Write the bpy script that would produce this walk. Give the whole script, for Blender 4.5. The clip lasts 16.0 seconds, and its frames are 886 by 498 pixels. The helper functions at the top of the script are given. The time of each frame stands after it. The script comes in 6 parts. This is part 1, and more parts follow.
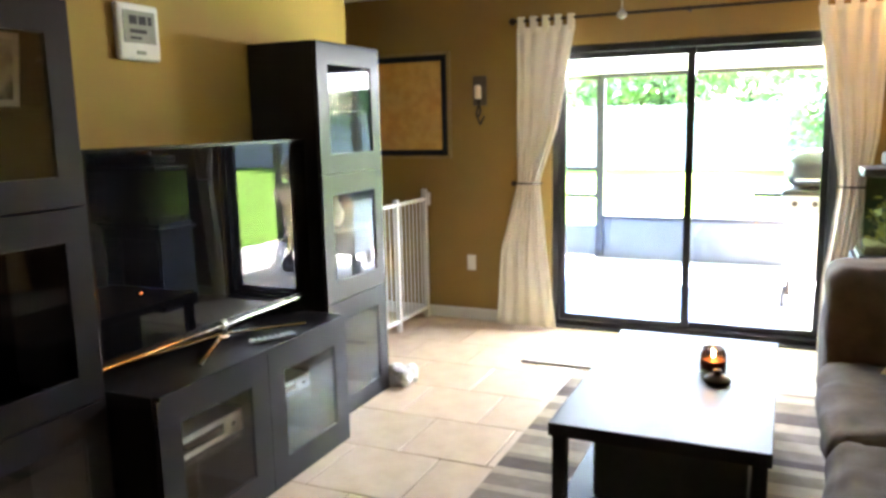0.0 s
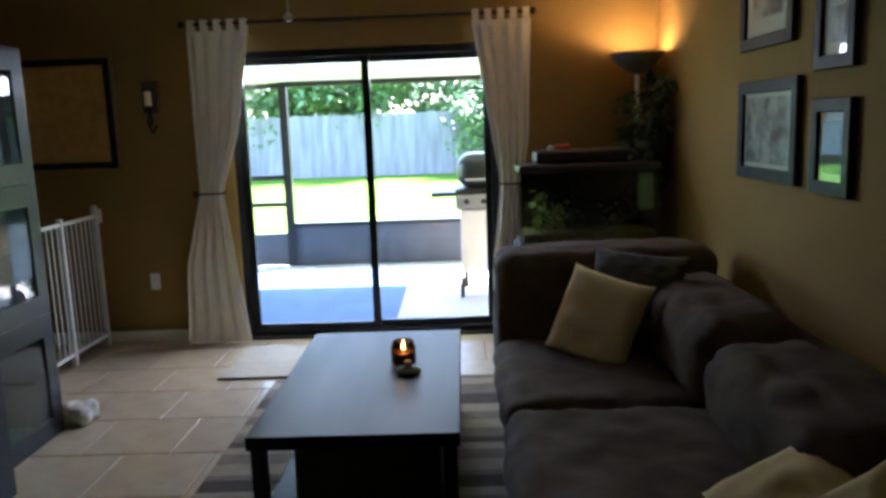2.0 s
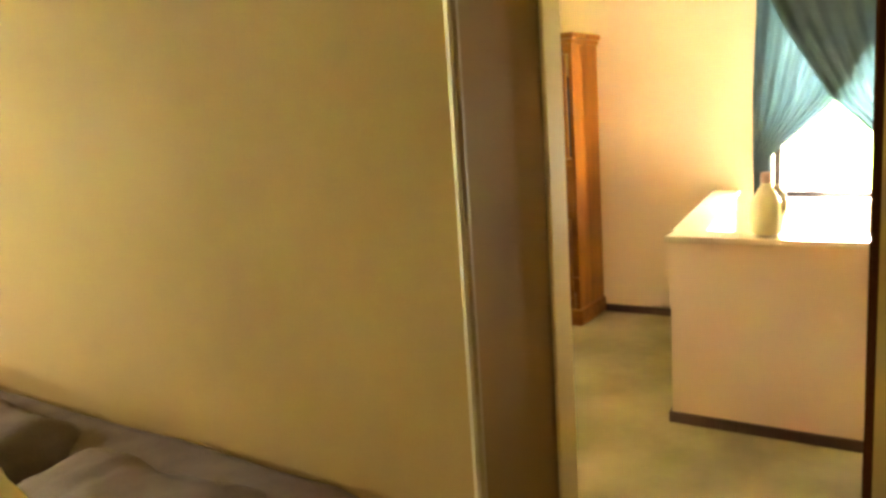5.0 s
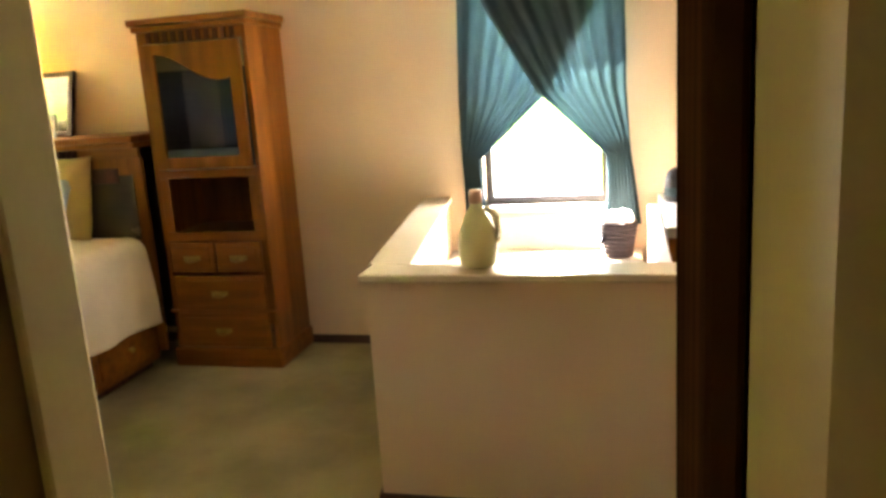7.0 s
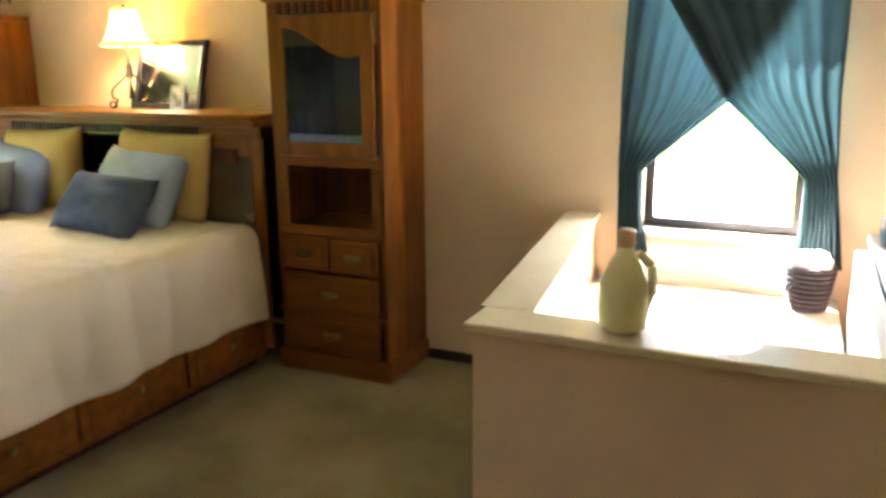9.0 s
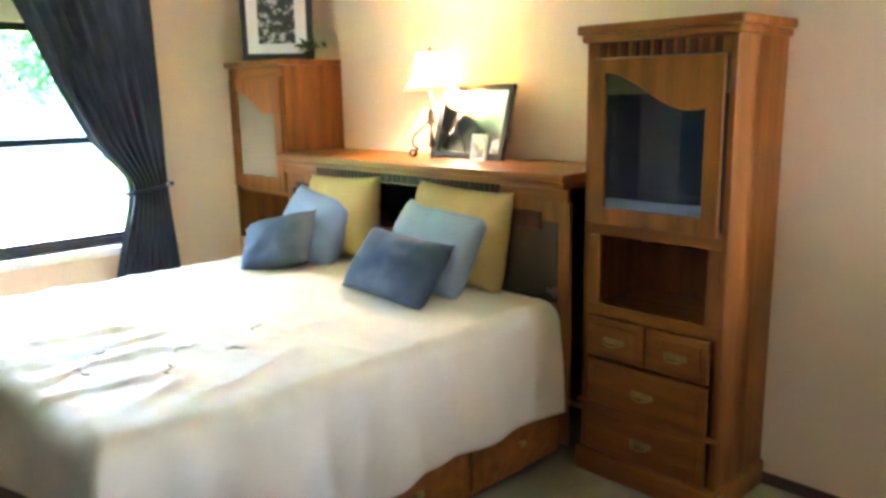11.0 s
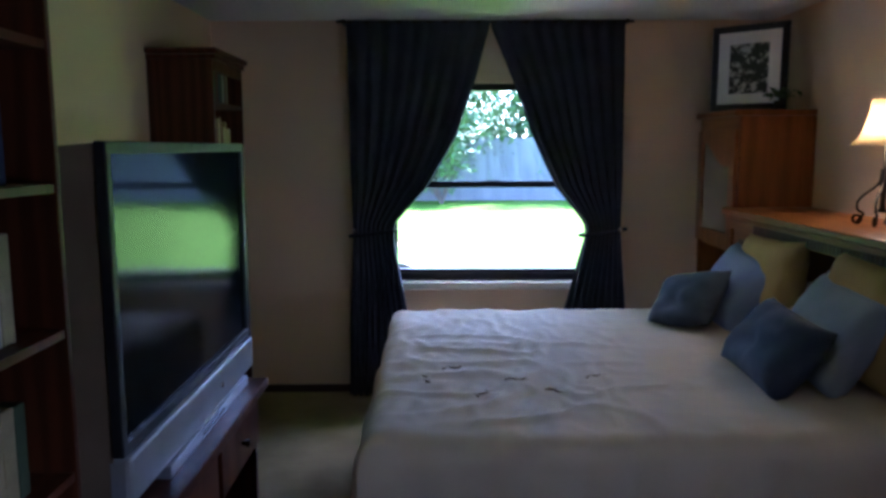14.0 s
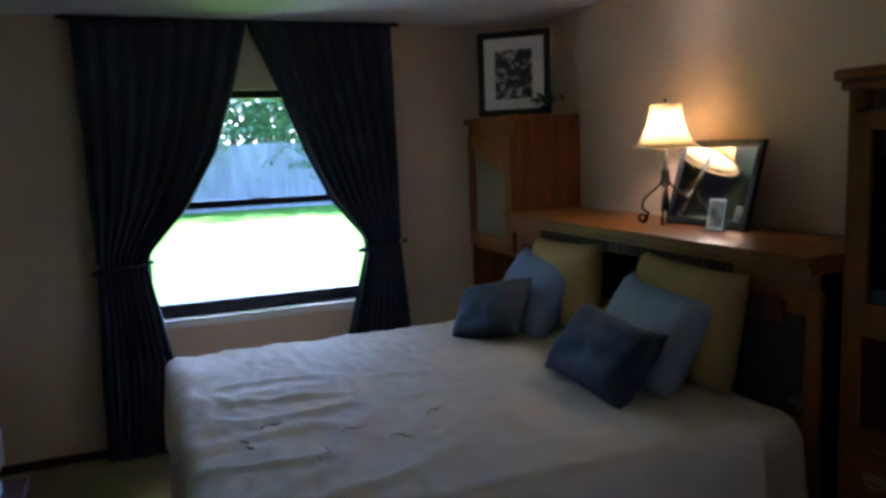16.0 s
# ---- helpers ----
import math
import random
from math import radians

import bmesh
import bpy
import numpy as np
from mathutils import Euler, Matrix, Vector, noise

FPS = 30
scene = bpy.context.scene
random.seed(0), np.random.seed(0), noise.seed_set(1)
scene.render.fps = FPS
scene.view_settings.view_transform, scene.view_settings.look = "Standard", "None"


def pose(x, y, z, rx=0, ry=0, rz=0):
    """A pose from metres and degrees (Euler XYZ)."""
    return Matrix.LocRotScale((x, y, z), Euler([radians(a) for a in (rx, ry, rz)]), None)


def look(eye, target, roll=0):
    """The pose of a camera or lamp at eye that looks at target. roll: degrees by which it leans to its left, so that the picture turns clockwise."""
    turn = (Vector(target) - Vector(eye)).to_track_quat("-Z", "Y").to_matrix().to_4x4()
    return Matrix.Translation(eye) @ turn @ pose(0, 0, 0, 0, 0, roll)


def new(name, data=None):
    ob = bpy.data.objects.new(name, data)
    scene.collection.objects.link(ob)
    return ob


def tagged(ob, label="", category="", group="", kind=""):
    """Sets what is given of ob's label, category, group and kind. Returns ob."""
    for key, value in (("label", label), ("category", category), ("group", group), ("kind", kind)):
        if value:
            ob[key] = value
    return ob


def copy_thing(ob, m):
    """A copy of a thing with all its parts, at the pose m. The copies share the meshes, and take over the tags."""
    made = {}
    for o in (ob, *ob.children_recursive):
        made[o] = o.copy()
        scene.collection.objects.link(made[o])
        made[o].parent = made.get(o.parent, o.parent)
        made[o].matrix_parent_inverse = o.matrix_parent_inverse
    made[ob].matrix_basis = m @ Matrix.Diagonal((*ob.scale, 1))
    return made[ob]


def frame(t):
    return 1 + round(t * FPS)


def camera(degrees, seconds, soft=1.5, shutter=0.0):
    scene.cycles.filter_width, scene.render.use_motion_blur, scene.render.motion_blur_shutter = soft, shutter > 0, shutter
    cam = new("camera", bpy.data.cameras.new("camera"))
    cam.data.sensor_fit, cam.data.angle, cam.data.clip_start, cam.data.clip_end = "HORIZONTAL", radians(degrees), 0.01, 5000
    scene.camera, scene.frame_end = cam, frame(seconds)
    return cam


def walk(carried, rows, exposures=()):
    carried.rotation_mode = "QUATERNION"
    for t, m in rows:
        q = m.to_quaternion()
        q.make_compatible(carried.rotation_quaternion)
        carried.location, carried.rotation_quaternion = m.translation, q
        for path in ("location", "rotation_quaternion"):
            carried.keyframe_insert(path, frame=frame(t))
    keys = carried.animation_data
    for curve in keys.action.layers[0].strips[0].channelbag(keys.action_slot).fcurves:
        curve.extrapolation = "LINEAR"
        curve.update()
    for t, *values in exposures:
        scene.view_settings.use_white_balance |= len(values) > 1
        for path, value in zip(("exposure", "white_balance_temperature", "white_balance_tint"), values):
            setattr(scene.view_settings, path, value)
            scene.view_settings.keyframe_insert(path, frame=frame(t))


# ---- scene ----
cam = camera(60.3, 16.0, soft=3.2)
PATH = [
    (0, (0.236, -0.051, 1.535), (-0.579, 1.746, 1.210), -1.3),
    (0.5, (0.244, -0.037, 1.517), (-0.400, 1.830, 1.199), -1.8),
    (1, (0.248, -0.047, 1.529), (-0.228, 1.868, 1.203), -1.9),
    (1.5, (0.271, -0.096, 1.559), (-0.011, 1.856, 1.229), -1.8),
    (2, (0.273, -0.005, 1.506), (0.215, 1.969, 1.185), -2.1),
    (2.5, (0.124, 0.079, 1.452), (0.410, 2.032, 1.130), -1.8),
    (3, (0.217, 0.200, 1.420), (0.785, 2.090, 1.097), -2.3),
    (3.5, (0.177, 0.156, 1.445), (1.032, 1.933, 1.111), -3.8),
    (4, (0.162, 0.126, 1.402), (1.299, 1.741, 1.085), -4.9),
    (4.5, (0.258, -0.033, 1.371), (1.678, 1.345, 1.081), -4.6),
    (5, (0.465, -0.043, 1.430), (2.099, 1.058, 1.085), -3.9),
    (5.2, (0.581, -0.042, 1.441), (2.280, 0.952, 1.090), -3.7),
    (7.3, (1.442, 0.106, 1.453), (3.342, 0.569, 1.033), -3.7),
    (7.5, (1.488, 0.085, 1.472), (3.375, 0.597, 1.052), -3.6),
    (8, (1.618, 0.096, 1.485), (3.468, 0.730, 1.066), -2.1),
    (10.3, (2.332, 0.517, 1.569), (3.886, 1.691, 1.115), -1.3),
    (10.5, (2.366, 0.582, 1.599), (3.875, 1.820, 1.160), -1.4),
    (11, (2.404, 0.720, 1.631), (3.759, 2.136, 1.232), -1.1),
    (11.5, (2.555, 0.733, 1.646), (3.658, 2.357, 1.264), -0.9),
    (12, (2.738, 0.586, 1.639), (3.512, 2.392, 1.271), 0.1),
    (12.5, (3.006, 0.518, 1.667), (3.451, 2.433, 1.298), -1.0),
    (13, (3.172, 0.435, 1.639), (3.375, 2.394, 1.292), -0.8),
    (13.5, (3.216, 0.406, 1.688), (3.285, 2.378, 1.363), -1.0),
    (14, (3.240, 0.394, 1.646), (3.256, 2.377, 1.382), -0.2),
    (14.5, (3.230, 0.435, 1.654), (3.281, 2.419, 1.406), -0.0),
    (15, (3.209, 0.512, 1.642), (3.393, 2.490, 1.406), -0.2),
    (15.5, (3.206, 0.581, 1.660), (3.594, 2.527, 1.412), -0.8),
    (16, (2.922, 0.821, 1.696), (3.658, 2.661, 1.427), -2.2),
]

# brightness and white balance of the carried camera
EXPOSURES = [(0.0, 6.85, 6500, 25), (1.0, 5.95, 6200, 25), (2.0, 4.4, 5750, 24), (2.6, 4.1, 5850, 24), (3.5, 6.15, 7600, 27), (4.2, 7.2, 9800, 26), (5.0, 8.2, 9400, 22), (7.5, 6.55, 7400, 23), (8.2, 6.35, 7150, 22), (10.3, 7.15, 5800, 20), (11.0, 7.2, 5250, 20), (12.0, 6.6, 4700, 20), (12.5, 5.85, 4750, 24), (13.5, 4.4, 4750, 34), (14.5, 3.9, 4750, 35), (15.5, 3.55, 4700, 31), (16.0, 3.8, 4700, 30)]
walk(cam, [(t, look(eye, target, roll)) for t, eye, target, roll in PATH], EXPOSURES)

# ---- daylight ----
SUN_EL, SUN_AZ = 50.0, 35.0
world = bpy.data.worlds.new("sky")
scene.world = world
world.use_nodes = True
sky = world.node_tree.nodes.new("ShaderNodeTexSky")
sky.sky_type, sky.sun_disc = "NISHITA", False
sky.sun_elevation, sky.sun_rotation = radians(SUN_EL), radians(SUN_AZ)
world.node_tree.links.new(sky.outputs[0], world.node_tree.nodes["Background"].inputs[0])
world.node_tree.nodes["Background"].inputs[1].default_value = 0.15


def lamp(name, kind, m, energy, colour, **values):
    data = bpy.data.lights.new(name, kind)
    data.energy, data.color = energy, colour
    if kind == "SUN":
        data.angle = values["angle"]
    elif kind == "AREA":
        data.shape, data.size, data.size_y = "RECTANGLE", values["size"], values["size_y"]
    else:
        data.shadow_soft_size = values["size"]
    ob = new(name, data)
    ob.matrix_world = m
    return ob


az, el = radians(SUN_AZ), radians(SUN_EL)
sun_way = Vector((math.sin(az) * math.cos(el), math.cos(az) * math.cos(el), math.sin(el)))
lamp("sun", "SUN", look(sun_way * 50, (0, 0, 0)), 5.0, (1, 0.95, 0.86), angle=radians(0.6))
lamp("torchiere_bulb", "POINT", pose(1.43, 5.12, 1.9), 0.22, (1, 0.62, 0.22), size=0.05)
lamp("table_lamp_bulb", "POINT", pose(5.18, 3.69, 1.73), 0.06, (1, 0.70, 0.27), size=0.04)

# the sky's light at the top of the patio door
lamp("sky_light", "AREA", look((-0.41, 5.56, 1.92), (-0.41, 3.6, 0.3)), 1.2, (0.86, 0.93, 1.0), size=1.75, size_y=0.22)
lamp("tub_window_light", "AREA", look((5.53, 0.52, 1.4), (3.5, 0.42, 1.3)), 2.4, (0.9, 0.95, 1.0), size=0.7, size_y=1.1)



# ---- materials ----
def mat(name, a, b=None, rough=0.6, metal=0.0, scale=6.0, fine=80.0, bump=0.1, stretch=(1, 1, 1), rand=0.0, coat=0.0, spec=0.5, depth=0.004, detail=6.0, contrast=(0.35, 0.65), wave=0.0):
    """Two colours mixed by noise at a broad scale, a fine grain with relief, and a change from piece to piece."""
    m = bpy.data.materials.new(name)
    m.use_nodes = True
    nt = m.node_tree
    p = nt.nodes["Principled BSDF"]
    b = b or tuple(c * 0.8 for c in a)
    tc = nt.nodes.new("ShaderNodeTexCoord")
    mp = nt.nodes.new("ShaderNodeMapping")
    mp.inputs["Scale"].default_value = stretch
    nt.links.new(tc.outputs["Object"], mp.inputs["Vector"])
    broad, grain = nt.nodes.new("ShaderNodeTexNoise"), nt.nodes.new("ShaderNodeTexNoise")
    for n, s in ((broad, scale), (grain, fine)):
        n.inputs["Scale"].default_value, n.inputs["Detail"].default_value = s, detail
        nt.links.new(mp.outputs[0], n.inputs["Vector"])
    ramp = nt.nodes.new("ShaderNodeValToRGB")
    ramp.color_ramp.elements[0].position, ramp.color_ramp.elements[1].position = contrast
    ramp.color_ramp.elements[0].color, ramp.color_ramp.elements[1].color = (*a, 1), (*b, 1)
    add = nt.nodes.new("ShaderNodeMath")
    add.operation = "MULTIPLY_ADD"
    add.inputs[1].default_value, add.inputs[2].default_value = 0.3, -0.15
    nt.links.new(grain.outputs[0], add.inputs[0])
    tot = nt.nodes.new("ShaderNodeMath")
    tot.operation = "ADD"
    nt.links.new(add.outputs[0], tot.inputs[0])
    nt.links.new(broad.outputs[0], tot.inputs[1])
    src = tot
    if wave:
        wv = nt.nodes.new("ShaderNodeTexWave")
        wv.inputs["Scale"].default_value, wv.inputs["Distortion"].default_value, wv.inputs["Detail"].default_value = wave, 6.0, 3.0
        nt.links.new(mp.outputs[0], wv.inputs["Vector"])
        av = nt.nodes.new("ShaderNodeMath")
        av.operation = "MULTIPLY_ADD"
        av.inputs[1].default_value = 0.35
        nt.links.new(wv.outputs["Fac"], av.inputs[0])
        nt.links.new(tot.outputs[0], av.inputs[2])
        src = nt.nodes.new("ShaderNodeMath")
        src.operation = "SUBTRACT"
        src.inputs[1].default_value = 0.17
        nt.links.new(av.outputs[0], src.inputs[0])
    nt.links.new(src.outputs[0], ramp.inputs[0])
    col = ramp.outputs[0]
    if rand:
        info = nt.nodes.new("ShaderNodeObjectInfo")
        val = nt.nodes.new("ShaderNodeMapRange")
        val.inputs["To Min"].default_value, val.inputs["To Max"].default_value = 1 - rand, 1 + rand
        nt.links.new(info.outputs["Random"], val.inputs[0])
        hsv = nt.nodes.new("ShaderNodeHueSaturation")
        nt.links.new(val.outputs[0], hsv.inputs["Value"])
        nt.links.new(col, hsv.inputs["Color"])
        col = hsv.outputs[0]
    nt.links.new(col, p.inputs["Base Color"])
    rr = nt.nodes.new("ShaderNodeMapRange")
    rr.inputs["To Min"].default_value, rr.inputs["To Max"].default_value = max(0.02, rough - 0.08), min(1, rough + 0.08)
    nt.links.new(broad.outputs[0], rr.inputs[0])
    nt.links.new(rr.outputs[0], p.inputs["Roughness"])
    p.inputs["Metallic"].default_value, p.inputs["Coat Weight"].default_value, p.inputs["Specular IOR Level"].default_value = metal, coat, spec
    if bump:
        bp = nt.nodes.new("ShaderNodeBump")
        bp.inputs["Strength"].default_value, bp.inputs["Distance"].default_value = bump, depth
        nt.links.new(tot.outputs[0], bp.inputs["Height"])
        nt.links.new(bp.outputs[0], p.inputs["Normal"])
    return m


def clear(name, tint=(1, 1, 1), rough=0.02):
    """Thin pane glass: see-through with a glossy surface."""
    m = bpy.data.materials.new(name)
    m.use_nodes = True
    nt = m.node_tree
    nt.nodes.remove(nt.nodes["Principled BSDF"])
    tr, gl, mix, lw, pw, ma = (nt.nodes.new(k) for k in ("ShaderNodeBsdfTransparent", "ShaderNodeBsdfGlossy", "ShaderNodeMixShader", "ShaderNodeLayerWeight", "ShaderNodeMath", "ShaderNodeMath"))
    tr.inputs[0].default_value, gl.inputs["Roughness"].default_value, lw.inputs[0].default_value = (*tint, 1), rough, 0.5
    pw.operation, ma.operation = "POWER", "MULTIPLY_ADD"
    pw.inputs[1].default_value, ma.inputs[1].default_value, ma.inputs[2].default_value = 5.0, 0.9, 0.04
    nt.links.new(lw.outputs["Facing"], pw.inputs[0])
    nt.links.new(pw.outputs[0], ma.inputs[0])
    nt.links.new(ma.outputs[0], mix.inputs[0])
    nt.links.new(tr.outputs[0], mix.inputs[1])
    nt.links.new(gl.outputs[0], mix.inputs[2])
    nt.links.new(mix.outputs[0], nt.nodes["Material Output"].inputs[0])
    return m


def glow(name, colour, strength):
    m = bpy.data.materials.new(name)
    m.use_nodes = True
    p = m.node_tree.nodes["Principled BSDF"]
    p.inputs["Base Color"].default_value = (*colour, 1)
    p.inputs["Emission Color"].default_value, p.inputs["Emission Strength"].default_value = (*colour, 1), strength
    return m


def shade_mat(name, colour):
    """Lamp shade cloth: lets part of the bulb's light through."""
    m = bpy.data.materials.new(name)
    m.use_nodes = True
    nt = m.node_tree
    nt.nodes.remove(nt.nodes["Principled BSDF"])
    d, t, mix = (nt.nodes.new(k) for k in ("ShaderNodeBsdfDiffuse", "ShaderNodeBsdfTranslucent", "ShaderNodeMixShader"))
    d.inputs[0].default_value = t.inputs[0].default_value = (*colour, 1)
    mix.inputs[0].default_value = 0.6
    nt.links.new(d.outputs[0], mix.inputs[1])
    nt.links.new(t.outputs[0], mix.inputs[2])
    nt.links.new(mix.outputs[0], nt.nodes["Material Output"].inputs[0])
    return m


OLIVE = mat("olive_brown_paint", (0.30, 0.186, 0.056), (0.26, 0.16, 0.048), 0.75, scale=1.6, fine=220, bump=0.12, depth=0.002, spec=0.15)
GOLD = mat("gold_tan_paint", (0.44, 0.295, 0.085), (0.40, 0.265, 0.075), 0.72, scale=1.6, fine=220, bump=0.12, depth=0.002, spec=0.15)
CREAM = mat("cream_wall_paint", (0.74, 0.555, 0.37), (0.69, 0.515, 0.34), 0.75, scale=1.4, fine=200, bump=0.12, depth=0.002, spec=0.15)
CEIL = mat("ceiling_white_texture", (0.74, 0.72, 0.68), (0.66, 0.64, 0.6), 0.9, scale=40, fine=160, bump=0.5, depth=0.004)
TRIMW = mat("white_trim_paint", (0.74, 0.71, 0.64), (0.68, 0.65, 0.58), 0.45, scale=3, fine=90, bump=0.05)
CASING = mat("yellowed_cream_casing_paint", (0.74, 0.58, 0.26), (0.68, 0.53, 0.23), 0.65, scale=3, fine=90, bump=0.05, spec=0.2)
DARKTRIM = mat("dark_brown_baseboard", (0.07, 0.03, 0.016), (0.045, 0.02, 0.01), 0.5, stretch=(0.4, 0.4, 4), scale=8)
TILE = mat("cream_ceramic_tile", (0.60, 0.47, 0.33), (0.52, 0.39, 0.26), 0.32, scale=7, fine=60, bump=0.05, rand=0.06)
GROUT = mat("tan_grout", (0.22, 0.16, 0.1), (0.17, 0.12, 0.075), 0.9, scale=30)
CARPET = mat("olive_beige_carpet", (0.33, 0.26, 0.13), (0.21, 0.165, 0.075), 0.95, scale=2.5, fine=420, bump=0.9, depth=0.01)
BLACKWOOD = mat("black_brown_foil", (0.013, 0.011, 0.011), (0.008, 0.007, 0.008), 0.38, scale=5, fine=130, stretch=(1, 1, 0.15), bump=0.06, coat=0.03, spec=0.2)
TABLETOP = mat("espresso_table_lacquer", (0.022, 0.019, 0.018), (0.014, 0.012, 0.012), 0.42, scale=4, fine=110, stretch=(1, 0.12, 1), bump=0.05, spec=0.14)
GLASSDARK = clear("smoked_cabinet_glass", (0.84, 0.87, 0.88))
PANE = clear("window_glass", (0.96, 0.98, 0.98))
CLEARGLASS = clear("clear_glass", (0.93, 0.95, 0.93))
BRONZE = mat("dark_bronze_aluminium", (0.028, 0.026, 0.026), (0.018, 0.017, 0.018), 0.42, metal=0.6, scale=9, fine=150, bump=0.03)
WHITECLOTH = mat("cream_cotton", (0.83, 0.77, 0.64), (0.78, 0.72, 0.59), 0.9, scale=5, fine=320, bump=0.35)
NAVY = mat("charcoal_navy_curtain", (0.034, 0.039, 0.058), (0.022, 0.026, 0.040), 0.75, scale=4, fine=260, bump=0.3)
SUEDE = mat("taupe_brown_microsuede", (0.115, 0.082, 0.052), (0.075, 0.052, 0.033), 0.92, scale=9, fine=160, bump=0.6, depth=0.006)
CREAMPIL = mat("cream_pillow_cloth", (0.78, 0.60, 0.31), (0.72, 0.54, 0.27), 0.88, scale=8, fine=300, bump=0.35)
PLAID = mat("dark_plaid_cloth", (0.03, 0.032, 0.036), (0.14, 0.13, 0.11), 0.9, scale=12, fine=180, bump=0.3, stretch=(1, 1, 3))
OAK = mat("honey_oak", (0.27, 0.090, 0.010), (0.17, 0.053, 0.005), 0.4, scale=3.2, fine=46, stretch=(6, 6, 0.5), bump=0.12, coat=0.03, spec=0.22)
OAKH = mat("honey_oak_long_grain", (0.28, 0.094, 0.010), (0.18, 0.057, 0.006), 0.4, scale=3.2, fine=46, stretch=(6, 0.5, 6), bump=0.12, coat=0.03, spec=0.22)
MAHOG = mat("red_brown_wood", (0.10, 0.03, 0.012), (0.06, 0.017, 0.007), 0.4, scale=3.0, fine=50, stretch=(5, 5, 0.5), bump=0.1, coat=0.03, spec=0.2, wave=1.2)
DOORWOOD = mat("dark_stained_door", (0.05, 0.016, 0.005), (0.03, 0.010, 0.003), 0.85, scale=3.0, fine=50, stretch=(5, 5, 0.4), bump=0.1, wave=1.2, spec=0.0)
BRASS = mat("aged_brass", (0.42, 0.28, 0.10), (0.3, 0.2, 0.07), 0.35, metal=1, scale=20)
CHROME = mat("polished_chrome", (0.8, 0.8, 0.82), (0.74, 0.74, 0.76), 0.1, metal=1, scale=6, bump=0)
SCREEN = mat("glossy_black_screen", (0.006, 0.006, 0.007), (0.005, 0.005, 0.006), -0.06, scale=2, fine=10, bump=0, spec=0.22)
SCREENB = mat("satin_dark_screen", (0.007, 0.009, 0.012), (0.005, 0.007, 0.010), 0.1, scale=2, fine=10, bump=0, spec=0.09)
GLOSSBLK = mat("gloss_black_plastic", (0.012, 0.012, 0.013), (0.009, 0.009, 0.01), 0.18, scale=5, bump=0)
BLKPLASTIC = mat("black_plastic", (0.018, 0.018, 0.02), (0.013, 0.013, 0.014), 0.5, scale=20, fine=200, bump=0.08)
SILVER = mat("silver_plastic", (0.42, 0.44, 0.47), (0.37, 0.39, 0.42), 0.32, metal=0.5, scale=8, fine=240, bump=0.03)
TVSIDE = mat("bronze_grey_plastic", (0.27, 0.20, 0.13), (0.22, 0.16, 0.10), 0.5, scale=6, fine=200, bump=0.06)
WHITEPL = mat("white_plastic", (0.75, 0.74, 0.70), (0.7, 0.69, 0.65), 0.4, scale=8, fine=160, bump=0.03)
LCD = mat("grey_green_lcd", (0.30, 0.32, 0.27), (0.26, 0.28, 0.23), 0.25, scale=8, bump=0)
INK = mat("dark_print", (0.03, 0.03, 0.03), (0.045, 0.045, 0.045), 0.7, scale=30)
CORK = mat("golden_cork", (0.62, 0.36, 0.09), (0.52, 0.28, 0.065), 0.9, scale=14, fine=160, bump=0.4)
PAPER = mat("white_mat_board", (0.78, 0.76, 0.72), (0.74, 0.72, 0.68), 0.8, scale=10, bump=0.03)
PHOTO = mat("grey_photo_print", (0.13, 0.125, 0.125), (0.6, 0.58, 0.55), 0.35, scale=9, fine=20, bump=0, contrast=(0.38, 0.62))
PHOTOC = mat("blue_photo_print", (0.06, 0.16, 0.34), (0.12, 0.22, 0.40), 0.35, scale=5, fine=20, bump=0, contrast=(0.45, 0.55))
BLUEGREY = mat("blue_black_frame_lacquer", (0.020, 0.022, 0.030), (0.014, 0.015, 0.02), 0.45, scale=8, bump=0.04, spec=0.15)
BEDSPREAD = mat("ivory_cotton_bedspread", (0.72, 0.58, 0.385), (0.66, 0.53, 0.345), 0.88, scale=6, fine=260, bump=0.3)
MUSTARD = mat("mustard_gold_pillowcase", (0.57, 0.385, 0.13), (0.50, 0.33, 0.11), 0.85, scale=6, fine=260, bump=0.3)
SKYBLUE = mat("pale_blue_pillowcase", (0.30, 0.36, 0.57), (0.26, 0.31, 0.51), 0.85, scale=6, fine=260, bump=0.3)
PALEGREY = mat("pale_grey_blue_pillowcase", (0.38, 0.44, 0.53), (0.33, 0.39, 0.48), 0.85, scale=6, fine=260, bump=0.3)
STEEL = mat("steel_blue_velvet", (0.062, 0.080, 0.106), (0.044, 0.058, 0.080), 0.8, scale=10, fine=240, bump=0.5)
RUGA = mat("rug_taupe_wool", (0.25, 0.19, 0.13), (0.19, 0.14, 0.09), 0.95, scale=12, fine=300, bump=0.8, depth=0.008)
RUGB = mat("rug_dark_brown_wool", (0.10, 0.07, 0.045), (0.075, 0.05, 0.032), 0.95, scale=12, fine=300, bump=0.8, depth=0.008)
RUGC = mat("rug_sand_wool", (0.42, 0.33, 0.22), (0.34, 0.26, 0.17), 0.95, scale=12, fine=300, bump=0.8, depth=0.008)
MATW = mat("ivory_door_mat", (0.62, 0.55, 0.44), (0.55, 0.48, 0.38), 0.95, scale=12, fine=300, bump=0.7, depth=0.006)
WAX = mat("cream_candle_wax", (0.75, 0.60, 0.38), (0.7, 0.55, 0.34), 0.5, scale=10, bump=0)
